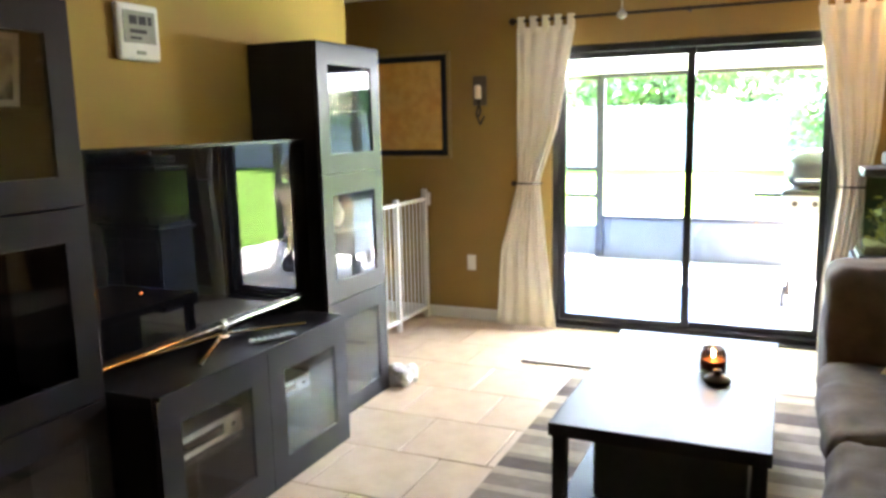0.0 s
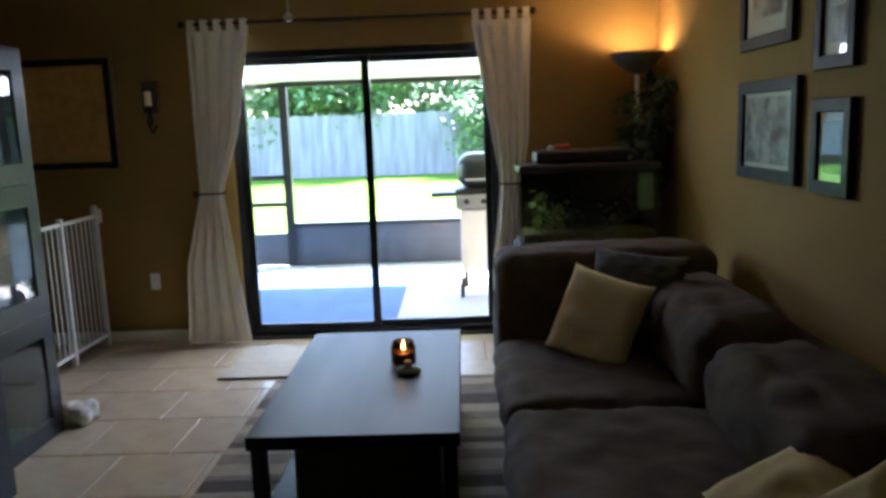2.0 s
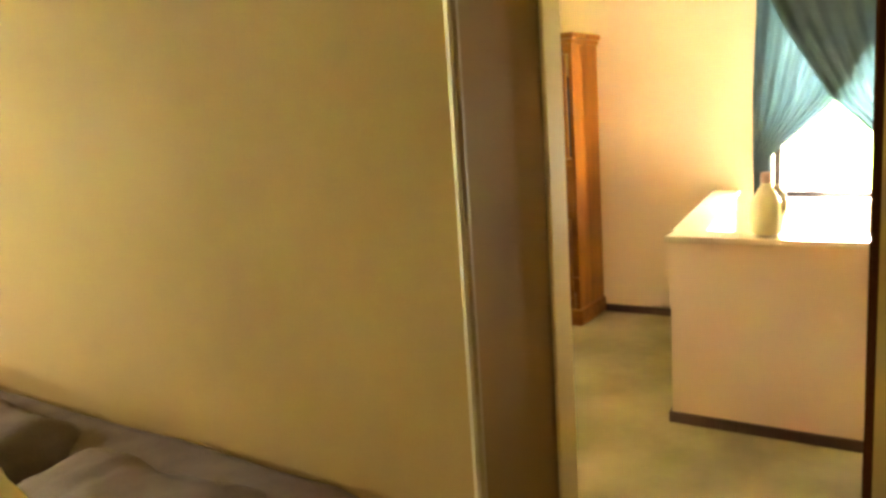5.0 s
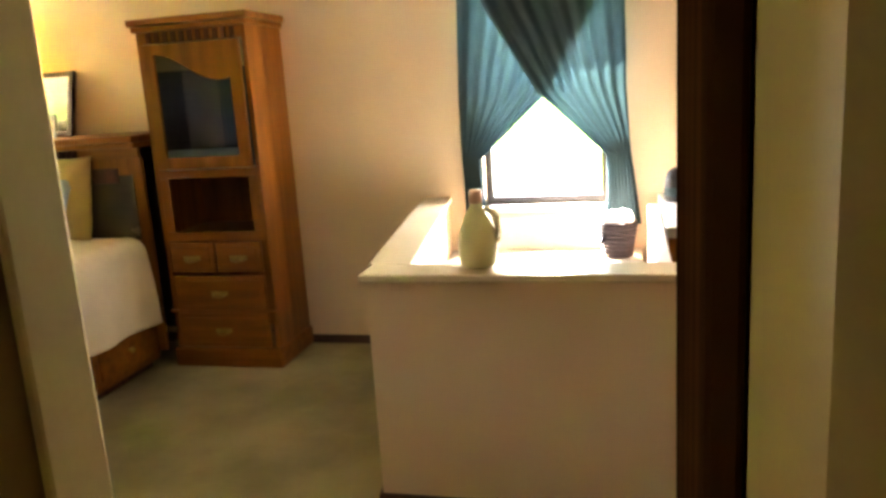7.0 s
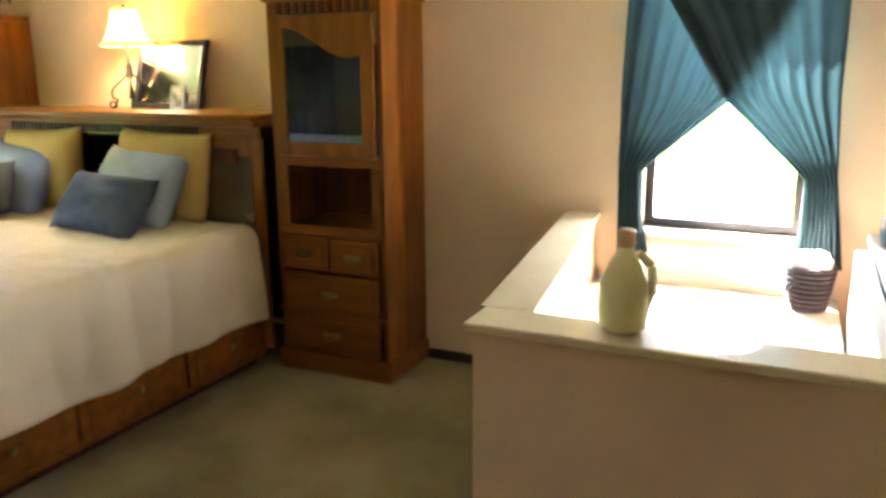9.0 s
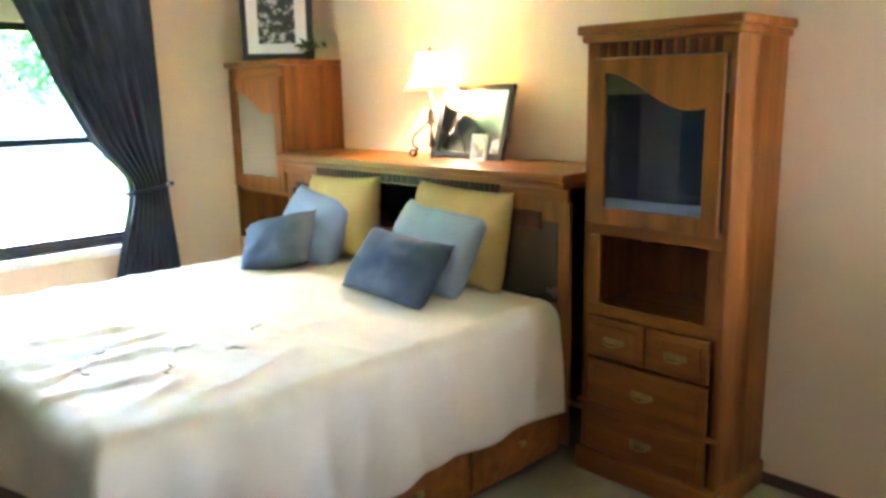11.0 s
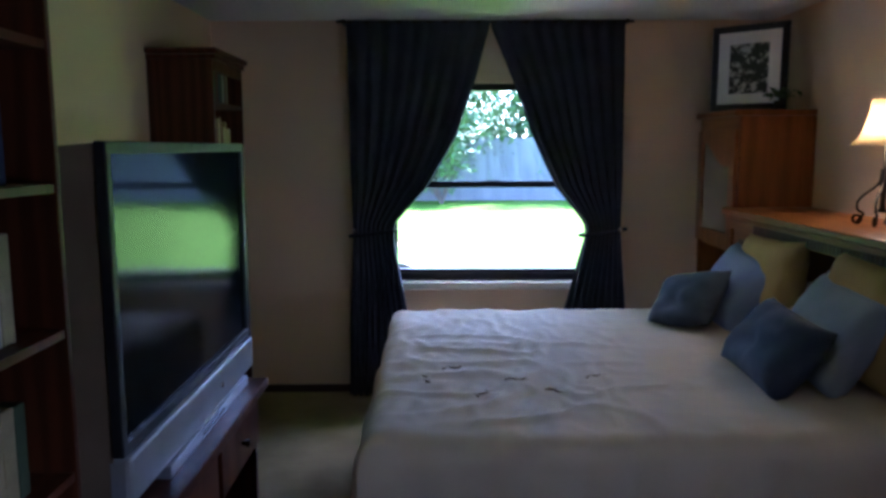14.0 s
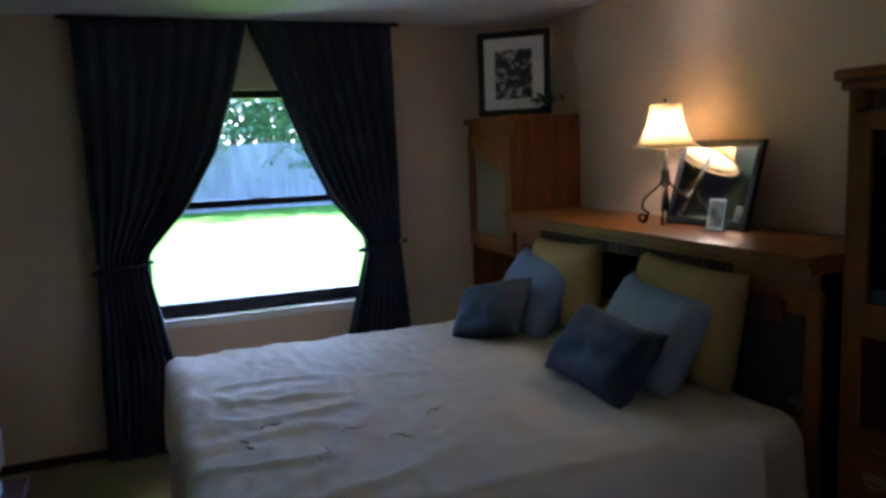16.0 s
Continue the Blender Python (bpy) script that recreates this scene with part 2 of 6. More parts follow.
IRON = mat("wrought_iron", (0.035, 0.026, 0.018), (0.05, 0.035, 0.022), 0.5, metal=0.7, scale=20, fine=120, bump=0.2)
TEAL = shade_mat("dark_teal_sheer", (0.07, 0.11, 0.12))
SHADE = shade_mat("ivory_silk_shade", (0.85, 0.72, 0.45))
LEAFM = mat("green_leaf", (0.055, 0.105, 0.028), (0.035, 0.07, 0.018), 0.5, scale=6, fine=60, bump=0.15, rand=0.15)
LEAFD = mat("dark_tree_leaf", (0.10, 0.19, 0.05), (0.06, 0.12, 0.035), 0.55, scale=2, fine=30, bump=0.1)
BARK = mat("grey_bark", (0.12, 0.09, 0.065), (0.07, 0.055, 0.04), 0.9, scale=6, fine=40, bump=0.6, stretch=(1, 1, 0.3), depth=0.02)
LAWN = mat("lawn_grass", (0.065, 0.15, 0.014), (0.10, 0.18, 0.025), 0.95, scale=1.3, fine=30, bump=0.9, depth=0.05, spec=0.03)
FENCEW = mat("weathered_grey_fence", (0.20, 0.205, 0.20), (0.13, 0.135, 0.135), 0.9, scale=2.2, fine=24, stretch=(3, 3, 0.3), bump=0.3)
CONCRETE = mat("pale_concrete", (0.46, 0.44, 0.41), (0.38, 0.36, 0.33), 0.9, scale=2, fine=90, bump=0.2)
BLUEMAT = mat("blue_grey_outdoor_mat", (0.04, 0.10, 0.24), (0.03, 0.08, 0.2), 0.9, scale=6, fine=220, bump=0.4)
KNEEP = mat("charcoal_screen_panel", (0.05, 0.055, 0.065), (0.035, 0.04, 0.048), 0.6, scale=3, fine=120, bump=0.08)
TERRA = mat("tan_plastic_tub", (0.42, 0.25, 0.14), (0.36, 0.21, 0.11), 0.5, scale=5, fine=60, bump=0.1)
WATER = clear("aquarium_glass", (0.82, 0.90, 0.82))
GRAVEL = mat("aquarium_gravel", (0.20, 0.14, 0.06), (0.34, 0.25, 0.10), 0.8, scale=60, fine=150, bump=0.8)
YELLOWP = mat("yellow_green_plant", (0.46, 0.38, 0.04), (0.24, 0.24, 0.03), 0.6, scale=20, fine=60, bump=0.1)
RED = mat("orange_red_plastic", (0.65, 0.10, 0.02), (0.55, 0.08, 0.02), 0.45, scale=10, bump=0)
PORCELAIN = mat("almond_porcelain", (0.74, 0.68, 0.54), (0.7, 0.64, 0.5), 0.22, scale=4, bump=0, coat=0.3)
MIRROR = mat("mirror_silver", (0.86, 0.87, 0.87), (0.85, 0.86, 0.86), 0.05, metal=1, scale=2, fine=5, bump=0)
YELLOWBOTTLE = mat("pale_yellow_plastic", (0.66, 0.58, 0.30), (0.6, 0.52, 0.26), 0.35, scale=5, bump=0)
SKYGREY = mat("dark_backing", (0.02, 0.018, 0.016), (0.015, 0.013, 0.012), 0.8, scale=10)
FLAME = glow("candle_flame", (1.0, 0.55, 0.16), 12.0)
LED = glow("standby_led", (1.0, 0.3, 0.08), 0.02)


# ---- building helpers ----
def part(name, bm, material, parent=None, label="", smooth=False, solid=0.0):
    """Links a bmesh as one mesh object, under a thing or a part where one is given."""
    me = bpy.data.meshes.new(name)
    bmesh.ops.recalc_face_normals(bm, faces=bm.faces)
    bm.to_mesh(me)
    bm.free()
    for m in material if isinstance(material, (list, tuple)) else [material]:
        me.materials.append(m)
    if smooth:
        me.polygons.foreach_set("use_smooth", [True] * len(me.polygons))
    ob = new(name, me)
    if solid:
        md = ob.modifiers.new("thickness", "SOLIDIFY")
        md.thickness, md.offset = solid, 0
    if parent is not None:
        ob.parent = parent
        inv = Matrix.Translation(-parent.location)
        if parent.parent is not None:
            inv = Matrix.Translation(-parent.parent.location) if parent.type == "MESH" else inv
        ob.matrix_parent_inverse = inv if parent.type != "MESH" else Matrix.Identity(4)
    if label:
        ob["label"] = label
    return ob


def thing(name, loc, label, category, group="", kind=""):
    ob = new(name)
    ob.location = loc
    ob.empty_display_size = 0.1
    return tagged(ob, label, category, group, kind)


def box(bm, x0, x1, y0, y1, z0, z1, bevel=0.0, m=None, seg=2, mi=0):
    old = set(bm.faces)
    r = bmesh.ops.create_cube(bm, size=1)
    for v in r["verts"]:
        v.co = Vector((x0 + (x1 - x0) * (v.co.x + 0.5), y0 + (y1 - y0) * (v.co.y + 0.5), z0 + (z1 - z0) * (v.co.z + 0.5)))
    if bevel:
        edges = list({e for v in r["verts"] for e in v.link_edges})
        bmesh.ops.bevel(bm, geom=edges, offset=bevel, segments=seg, affect="EDGES", profile=0.5)
    made = [f for f in bm.faces if f not in old]
    for f in made:
        f.material_index = mi
    if m is not None:
        bmesh.ops.transform(bm, matrix=m, verts=list({v for f in made for v in f.verts}))
    return bm


def bx(x0, x1, y0, y1, z0, z1, bevel=0.0, m=None, seg=2):
    return box(bmesh.new(), x0, x1, y0, y1, z0, z1, bevel, m, seg)


def spin(profile, n=24, at=(0, 0, 0), bm=None, m=None):
    """A turned body from (radius, height) pairs."""
    bm = bm or bmesh.new()
    rings = []
    made = []
    for r, z in profile:
        ring = [bm.verts.new((at[0] + r * math.cos(2 * math.pi * k / n), at[1] + r * math.sin(2 * math.pi * k / n), at[2] + z)) for k in range(n)]
        rings.append(ring)
        made += ring
    for a, b in zip(rings, rings[1:]):
        for k in range(n):
            bm.faces.new((a[k], a[(k + 1) % n], b[(k + 1) % n], b[k]))
    bm.faces.new(rings[0][::-1])
    bm.faces.new(rings[-1])
    if m is not None:
        bmesh.ops.transform(bm, matrix=m, verts=made)
    return bm


def rod(bm, a, b, r, n=10, r2=None):
    """A round bar from a to b."""
    a, b = Vector(a), Vector(b)
    m = Matrix.Translation(a) @ (b - a).to_track_quat("Z", "Y").to_matrix().to_4x4()
    return spin([(r, 0), (r2 if r2 is not None else r, (b - a).length)], n, bm=bm, m=m)


def tube(bm, pts, r, n=8):
    for a, b in zip(pts, pts[1:]):
        rod(bm, a, b, r, n)
    return bm


def soft(x0, x1, y0, y1, z0, z1, r, cuts=14, puff=0.02, wrinkle=0.008, freq=5.0, seed=0.0, m=None, folds=0.0):
    """A rounded, stuffed block with a slightly creased cover."""
    bm = bmesh.new()
    bmesh.ops.create_cube(bm, size=2)
    bmesh.ops.subdivide_edges(bm, edges=list(bm.edges), cuts=cuts, use_grid_fill=True)
    verts = list(bm.verts)
    h = Vector(((x1 - x0) / 2, (y1 - y0) / 2, (z1 - z0) / 2))
    c = Vector(((x1 + x0) / 2, (y1 + y0) / 2, (z1 + z0) / 2))
    for v in verts:
        u = v.co.copy()
        p = Vector((u.x * h.x, u.y * h.y, u.z * h.z))
        inner = Vector([max(-(h[i] - r), min(h[i] - r, p[i])) for i in range(3)])
        d = p - inner
        n = d.normalized() if d.length > 1e-6 else Vector()
        p = inner + n * r
        bulge = puff * ((1 - u.x ** 2) * (1 - u.y ** 2) + (1 - u.y ** 2) * (1 - u.z ** 2) + (1 - u.x ** 2) * (1 - u.z ** 2)) * 0.7
        q = (p + c) * freq + Vector((seed, seed * 1.7, 0))
        w = wrinkle * (noise.noise(q) + 0.5 * noise.noise(q * 2.3))
        if folds:
            w -= folds * max(0.0, 0.16 - abs(noise.noise(q * 0.8))) / 0.16
        v.co = c + p + n * (bulge + w)
    if m is not None:
        bmesh.ops.transform(bm, matrix=m, verts=verts)
    return bm


def cushion(w, h, t, m, n=16, seed=0.0):
    """A square scatter cushion standing in its xz plane, with pinched corners."""
    bm = bmesh.new()
    sides = []
    for s in (1, -1):
        grid = []
        for j in range(n + 1):
            row = []
            for i in range(n + 1):
                u, v = 2 * i / n - 1, 2 * j / n - 1
                pin = 1 - 0.07 * (1 - abs(u) ** 3) * abs(v) ** 4
                pin2 = 1 - 0.07 * (1 - abs(v) ** 3) * abs(u) ** 4
                d = s * t / 2 * ((1 - u ** 4) * (1 - v ** 4)) ** 0.55
                d += s * 0.012 * noise.noise(Vector((u * 2.2 + seed, v * 2.2, s * 3 + seed))) * (1 - u * u) * (1 - v * v) * 3
                row.append(bm.verts.new(m @ Vector((u * w / 2 * pin2, d, v * h / 2 * pin))))
            grid.append(row)
        sides.append(grid)
        for j in range(n):
            for i in range(n):
                bm.faces.new((grid[j][i], grid[j][i + 1], grid[j + 1][i + 1], grid[j + 1][i]))
    bmesh.ops.remove_doubles(bm, verts=bm.verts, dist=0.0004)
    return bm


def drape(name, parent, material, left, right, y, z0, z1, folds, amp, rows=40, cols=90, wave=0.0, bow=0.0, axis="x", label=""):
    """A hanging cloth whose side edges are given as (height, place) pairs, gathered into folds."""
    bm = bmesh.new()
    ev = lambda pairs, z: float(np.interp(z, [p[0] for p in pairs], [p[1] for p in pairs]))
    grid = []
    full = max(ev(right, z) - ev(left, z) for z in np.linspace(z0, z1, 30))
    for j in range(rows + 1):
        z = z0 + (z1 - z0) * j / rows
        a, b = ev(left, z), ev(right, z)
        tight = (b - a) / full
        row = []
        for i in range(cols + 1):
            u = i / cols
            ph = u * folds * 2 * math.pi + 0.9 * noise.noise(Vector((u * 3, z * 0.8, folds)))
            d = amp * (0.55 + 0.45 * (1 - tight)) * math.sin(ph) + 0.4 * amp * noise.noise(Vector((u * 9, z * 1.5, 2)))
            x = a + (b - a) * u + 0.006 * noise.noise(Vector((u * 4, z * 3, 7)))
            yy = y + d + bow * math.sin(math.pi * u)
            row.append(bm.verts.new((x, yy, z) if axis == "x" else (yy, x, z)))
        grid.append(row)
    for j in range(rows):
        for i in range(cols):
            bm.faces.new((grid[j][i], grid[j][i + 1], grid[j + 1][i + 1], grid[j + 1][i]))
    return part(name, bm, material, parent, label, smooth=True, solid=0.004)


def ring_frame(x0, x1, z0, z1, w, y0, y1, m=None, bevel=0.0):
    """A mitred frame round an opening, in the xz plane."""
    outer = ((x0, z0), (x1, z0), (x1, z1), (x0, z1))
    inner = ((x0 + w, z0 + w), (x1 - w, z0 + w), (x1 - w, z1 - w), (x0 + w, z1 - w))
    return loop_frame(outer, inner, y0, y1, m, bevel)


def loop_frame(outer, inner, y0, y1, m=None, bevel=0.0):
    """The solid between two closed lines of as many points, in the xz plane."""
    bm = bmesh.new()
    rings = [[bm.verts.new((x, y, z)) for x, z in line] for line, y in ((outer, y0), (inner, y0), (inner, y1), (outer, y1))]
    n = len(outer)
    for a in range(4):
        p, q = rings[a], rings[(a + 1) % 4]
        for k in range(n):
            bm.faces.new((p[k], p[(k + 1) % n], q[(k + 1) % n], q[k]))
    bmesh.ops.recalc_face_normals(bm, faces=bm.faces)
    if bevel:
        bmesh.ops.bevel(bm, geom=[e for e in bm.edges if e.calc_face_angle(0) > 0.6], offset=bevel, segments=2, affect="EDGES", profile=0.5)
    if m is not None:
        bmesh.ops.transform(bm, matrix=m, verts=bm.verts)
        bmesh.ops.recalc_face_normals(bm, faces=bm.faces)
    return bm


def leaves(spots, size, seed, droop=0.4):
    """Many small pointed leaves at the given places."""
    rnd = random.Random(seed)
    vs, fs = [], []
    for p in spots:
        a, t = rnd.uniform(0, 6.283), rnd.uniform(-0.9, 0.9)
        s = size * rnd.uniform(0.6, 1.3)
        d = Vector((math.cos(a), math.sin(a), t - droop)).normalized()
        w = d.cross(Vector((rnd.uniform(-1, 1), rnd.uniform(-1, 1), 1))).normalized() * s * 0.24
        k = len(vs)
        p = Vector(p)
        up = Vector((0, 0, s * 0.08))
        vs += [p, p + d * s * 0.45 + w + up, p + d * s, p + d * s * 0.45 - w + up]
        fs += [(k, k + 1, k + 2), (k, k + 2, k + 3)]
    me = bpy.data.meshes.new("leaves")
    me.from_pydata([tuple(v) for v in vs], [], fs)
    return me


def mesh_part(name, me, material, parent, label=""):
    me.materials.append(material)
    ob = new(name, me)
    ob.parent = parent
    ob.matrix_parent_inverse = Matrix.Translation(-parent.location)
    if label:
        ob["label"] = label
    return ob


def structure(name, bm, material, label, category):
    return tagged(part(name, bm, material), label, category, kind="structure")


# ---- the house: living room, bedroom ----
YN, XE, XW, H = 5.40, 1.63, -2.27, 2.50
BN, BE, BW, BH = 5.42, 5.40, 1.80, 2.45
SL0, SL1, SLT = -1.35, 0.53, 2.06
structure("floor", bx(-4.6, 1.80, -3.2, 5.56, -0.12, -0.008), GROUT, "tan grout bed under the cream floor tiles", "floor")
structure("bedroom_floor", bx(1.80, 5.56, -3.2, 5.56, -0.12, 0.004), CARPET, "olive beige wall-to-wall carpet of the bedroom", "carpet")
bm = bmesh.new()
box(bm, -4.6, SL0, YN, YN + 0.16, 0, H)
box(bm, SL1, XE, YN, YN + 0.16, 0, H)
box(bm, SL0, SL1, YN, YN + 0.16, SLT, H)
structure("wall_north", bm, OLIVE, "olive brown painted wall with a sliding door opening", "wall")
DJ0, DJ1, DTOP, DX = 0.032, 0.69, 2.04, 2.03
bm = bmesh.new()
box(bm, XE, BW - 0.06, DJ1, YN + 0.16, 0, H)
structure("wall_east", bm, OLIVE, "olive brown painted wall behind the sofa", "wall")
bm = bmesh.new()
box(bm, BW - 0.06, DX - 0.035, DJ1, 1.5, 0, H)
structure("wall_door_pier", bm, OLIVE, "olive brown wall end beside the bedroom doorway", "wall")
bm = bmesh.new()
box(bm, XE, DX - 0.035, -3.2, DJ0, 0, H)
box(bm, XE, DX - 0.035, DJ0, DJ1, DTOP, H)
structure("wall_east_south", bm, OLIVE, "olive brown wall past the bedroom doorway", "wall")
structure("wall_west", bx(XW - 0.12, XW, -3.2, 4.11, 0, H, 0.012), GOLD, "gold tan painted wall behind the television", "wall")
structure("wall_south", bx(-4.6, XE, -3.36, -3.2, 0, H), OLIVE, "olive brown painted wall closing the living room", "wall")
structure("wall_hall", bx(-4.76, -4.6, -3.36, 5.56, 0, H), OLIVE, "olive brown painted wall of the side hall", "wall")
structure("ceiling", bx(-4.76, BW - 0.06, -3.36, 5.56, H, H + 0.12), CEIL, "white textured living room ceiling", "ceiling")
# bedroom shell
W0, W1, WZ0, WZ1 = 2.93, 4.32, 0.76, 2.06
bm = bmesh.new()
box(bm, BW - 0.06, W0, BN, BN + 0.16, 0, BH)
box(bm, W1, BE + 0.16, BN, BN + 0.16, 0, BH)
box(bm, W0, W1, BN, BN + 0.16, 0, WZ0)
box(bm, W0, W1, BN, BN + 0.16, WZ1, BH)
structure("bedroom_wall_north", bm, CREAM, "cream painted bedroom wall with a window opening", "wall")
T0, T1, TZ0, TZ1 = 0.19, 0.85, 0.80, 2.0
bm = bmesh.new()
box(bm, BE, BE + 0.16, T1, BN, 0, BH)
box(bm, BE, BE + 0.16, -3.2, T0, 0, BH)
box(bm, BE, BE + 0.16, T0, T1, 0, TZ0)
box(bm, BE, BE + 0.16, T0, T1, TZ1, BH)
structure("bedroom_wall_east", bm, CREAM, "cream painted wall behind the bed and tub", "wall")
structure("bedroom_wall_west", bx(BW - 0.06, BW, 1.5, BN, 0, BH), CREAM, "cream painted wall behind the bedroom television", "wall")
bm = bmesh.new()
box(bm, DX - 0.035, DX, DJ1, 1.5, 0, BH)
box(bm, BW, DX, 1.5, 1.54, 0, BH)
box(bm, DX - 0.035, DX, -3.2, DJ0, 0, BH)
box(bm, DX - 0.035, DX, DJ0, DJ1, DTOP, BH)
structure("bedroom_wall_door", bm, CREAM, "cream painted bedroom wall round the doorway", "wall")
structure("bedroom_wall_south", bx(DX, BE + 0.16, -3.36, -3.2, 0, BH), CREAM, "cream painted wall closing the bedroom", "wall")
structure("bedroom_ceiling", bx(BW - 0.06, BE + 0.16, -3.36, BN + 0.16, BH, BH + 0.12), CEIL, "white textured bedroom ceiling", "ceiling")
# doorway trim and open door
bm = bmesh.new()
box(bm, XE + 0.33, DX + 0.02, DJ1 - 0.014, DJ1 - 0.002, 0, DTOP - 0.002, 0.006)
box(bm, XE + 0.33, DX + 0.02, DJ0 + 0.028, DJ1 - 0.014, DTOP - 0.05, DTOP - 0.002, 0.006)
structure("door_frame", bm, CASING, "yellowed cream wooden frame of the bedroom doorway", "door frame")
structure("door_jamb", bx(XE + 0.17, DX + 0.012, DJ0 + 0.002, DJ0 + 0.026, 0, DTOP - 0.002, 0.005), DOORWOOD, "dark-stained wooden hinge jamb of the bedroom doorway", "door jamb")
bm = bmesh.new()
rod(bm, (XE + 0.004, DJ1 + 0.004, 0), (XE + 0.004, DJ1 + 0.004, H - 0.002), 0.013)
structure("corner_trim", bm, mat("tan_corner_bead", (0.40, 0.31, 0.16), (0.36, 0.27, 0.13), 0.5, scale=3), "rounded tan corner bead of the wall end", "trim")
door = thing("door", (DX + 0.02, DJ0 + 0.02, 0.02), "dark-stained wooden bedroom door standing open into the room", "door")
dm = pose(DX + 0.02, DJ0 + 0.02, 0.02, 0, 0, -48)
part("leaf", bx(0, 0.62, -0.04, 0, 0, 2.0, 0.003, dm), DOORWOOD, door)
for x0, x1 in ((0.09, 0.3), (0.35, 0.55)):
    for z0, z1 in ((0.2, 0.85), (1.05, 1.6), (1.7, 1.9)):
        part("panel", bx(x0, x1, 0.0, 0.008, z0, z1, 0.006, dm), DOORWOOD, door)
# skirting
bm = bmesh.new()
box(bm, -4.6, SL0 - 0.03, YN - 0.014, YN - 0.001, 0, 0.09, 0.004)
box(bm, SL1 + 0.03, XE - 0.002, YN - 0.014, YN - 0.001, 0, 0.09, 0.004)
box(bm, XW + 0.001, XW + 0.014, -3.2, 4.11, 0, 0.09, 0.004)
structure("baseboard", bm, TRIMW, "cream painted living room baseboard", "baseboard")
bm = bmesh.new()
box(bm, BW, BE - 0.002, BN - 0.013, BN - 0.001, 0.004, 0.055, 0.003)
box(bm, BE - 0.013, BE - 0.001, 1.20, BN - 0.014, 0.004, 0.055, 0.003)
structure("bedroom_baseboard", bm, DARKTRIM, "dark brown stained bedroom baseboard", "baseboard")

# sliding glass door
slider = tagged(new("door_1"), "dark bronze aluminium sliding glass patio door, closed", "patio door", kind="structure")
slider.location = (-0.4, YN + 0.08, 0)
part("frame", ring_frame(SL0 + 0.002, SL1 - 0.002, 0.0, SLT - 0.002, 0.05, YN + 0.03, YN + 0.13), BRONZE, slider)
for x0, x1, y in ((SL0 + 0.052, -0.36, YN + 0.05), (-0.42, SL1 - 0.052, YN + 0.09)):
    part("sash", ring_frame(x0, x1, 0.052, SLT - 0.054, 0.045, y, y + 0.03), BRONZE, slider)
    g = part("pane", bx(x0 + 0.045, x1 - 0.045, y + 0.012, y + 0.018, 0.097, SLT - 0.099), PANE, slider)
    g.visible_shadow = False
part("latch", bx(-0.375, -0.355, YN + 0.03, YN + 0.048, 0.95, 1.12, 0.004), BRONZE, slider)
part("threshold", bx(SL0, SL1, YN - 0.03, YN + 0.03, -0.006, 0.014, 0.004), BRONZE, slider)

# curtain rod with two tied panels
rodt = thing("curtain_rod", (-0.4, YN, 2.24), "thin dark metal curtain rod with ball finials", "curtain rod")
bm = rod(bmesh.new(), (-1.6, 5.31, 2.24), (0.77, 5.31, 2.24), 0.011)
part("pole", bm, IRON, rodt)
for x in (-1.61, 0.78):
    part("finial", spin([(0.004, -0.025), (0.018, -0.018), (0.025, 0), (0.018, 0.018), (0.004, 0.025)], 14, (x, 5.31, 2.24)), IRON, rodt, smooth=True)
for x in (-1.56, -0.4, 0.73):
    part("bracket", bx(x - 0.008, x + 0.008, 5.31, YN - 0.001, 2.225, 2.255, 0.003), IRON, rodt)
for nm, le, ri in (("l", [(0, -1.75), (0.6, -1.70), (1.09, -1.57), (1.2, -1.57), (2.2, -1.57)], [(0, -1.28), (0.5, -1.34), (1.05, -1.40), (1.12, -1.40), (1.5, -1.27), (2.2, -1.15)]),
                   ("r", [(0, 0.46), (0.5, 0.47), (1.05, 0.53), (1.12, 0.53), (1.5, 0.47), (2.2, 0.36)], [(0, 0.6), (0.5, 0.63), (1.09, 0.69), (1.4, 0.73), (2.2, 0.76)])):
    c = thing("curtain", ((le[0][1] + ri[0][1]) / 2, 5.3, 0.01), "cream cotton tab-top curtain tied back at the patio door", "curtain", "patio door curtains")
    drape("panel", c, WHITECLOTH, le, ri, 5.29, 0.015, 2.19, 4.5, 0.02)
    a, b = le[-1][1], ri[-1][1]
    for k in range(5):
        x = a + 0.03 + (b - a - 0.06) * k / 4
        part("tab", ring_frame(-0.022, 0.022, -0.06, 0.05, 0.006, -0.022, 0.022, pose(x, 5.305, 2.215, 0, 0, 90)), WHITECLOTH, c)
    mid = (le[2][1] + ri[2][1]) / 2
    hw = (ri[2][1] - le[2][1]) / 2 + 0.012
    bm = bmesh.new()
    tube(bm, [(mid + hw * math.cos(t), 5.29 + 0.045 * math.sin(t), 1.09) for t in np.linspace(0, 6.283, 19)], 0.007, 6)
    rod(bm, (mid - hw * (1 if nm == "l" else -1), 5.29, 1.09), (mid - hw * (1 if nm == "l" else -1), YN, 1.09), 0.006)
    spin([(0.003, -0.008), (0.022, 0), (0.003, 0.008)], 12, bm=bm, m=pose(mid - hw * (1 if nm == "l" else -1), 5.24, 1.09, 90))
    part("tieback", bm, IRON, c, "dark metal curtain holdback")

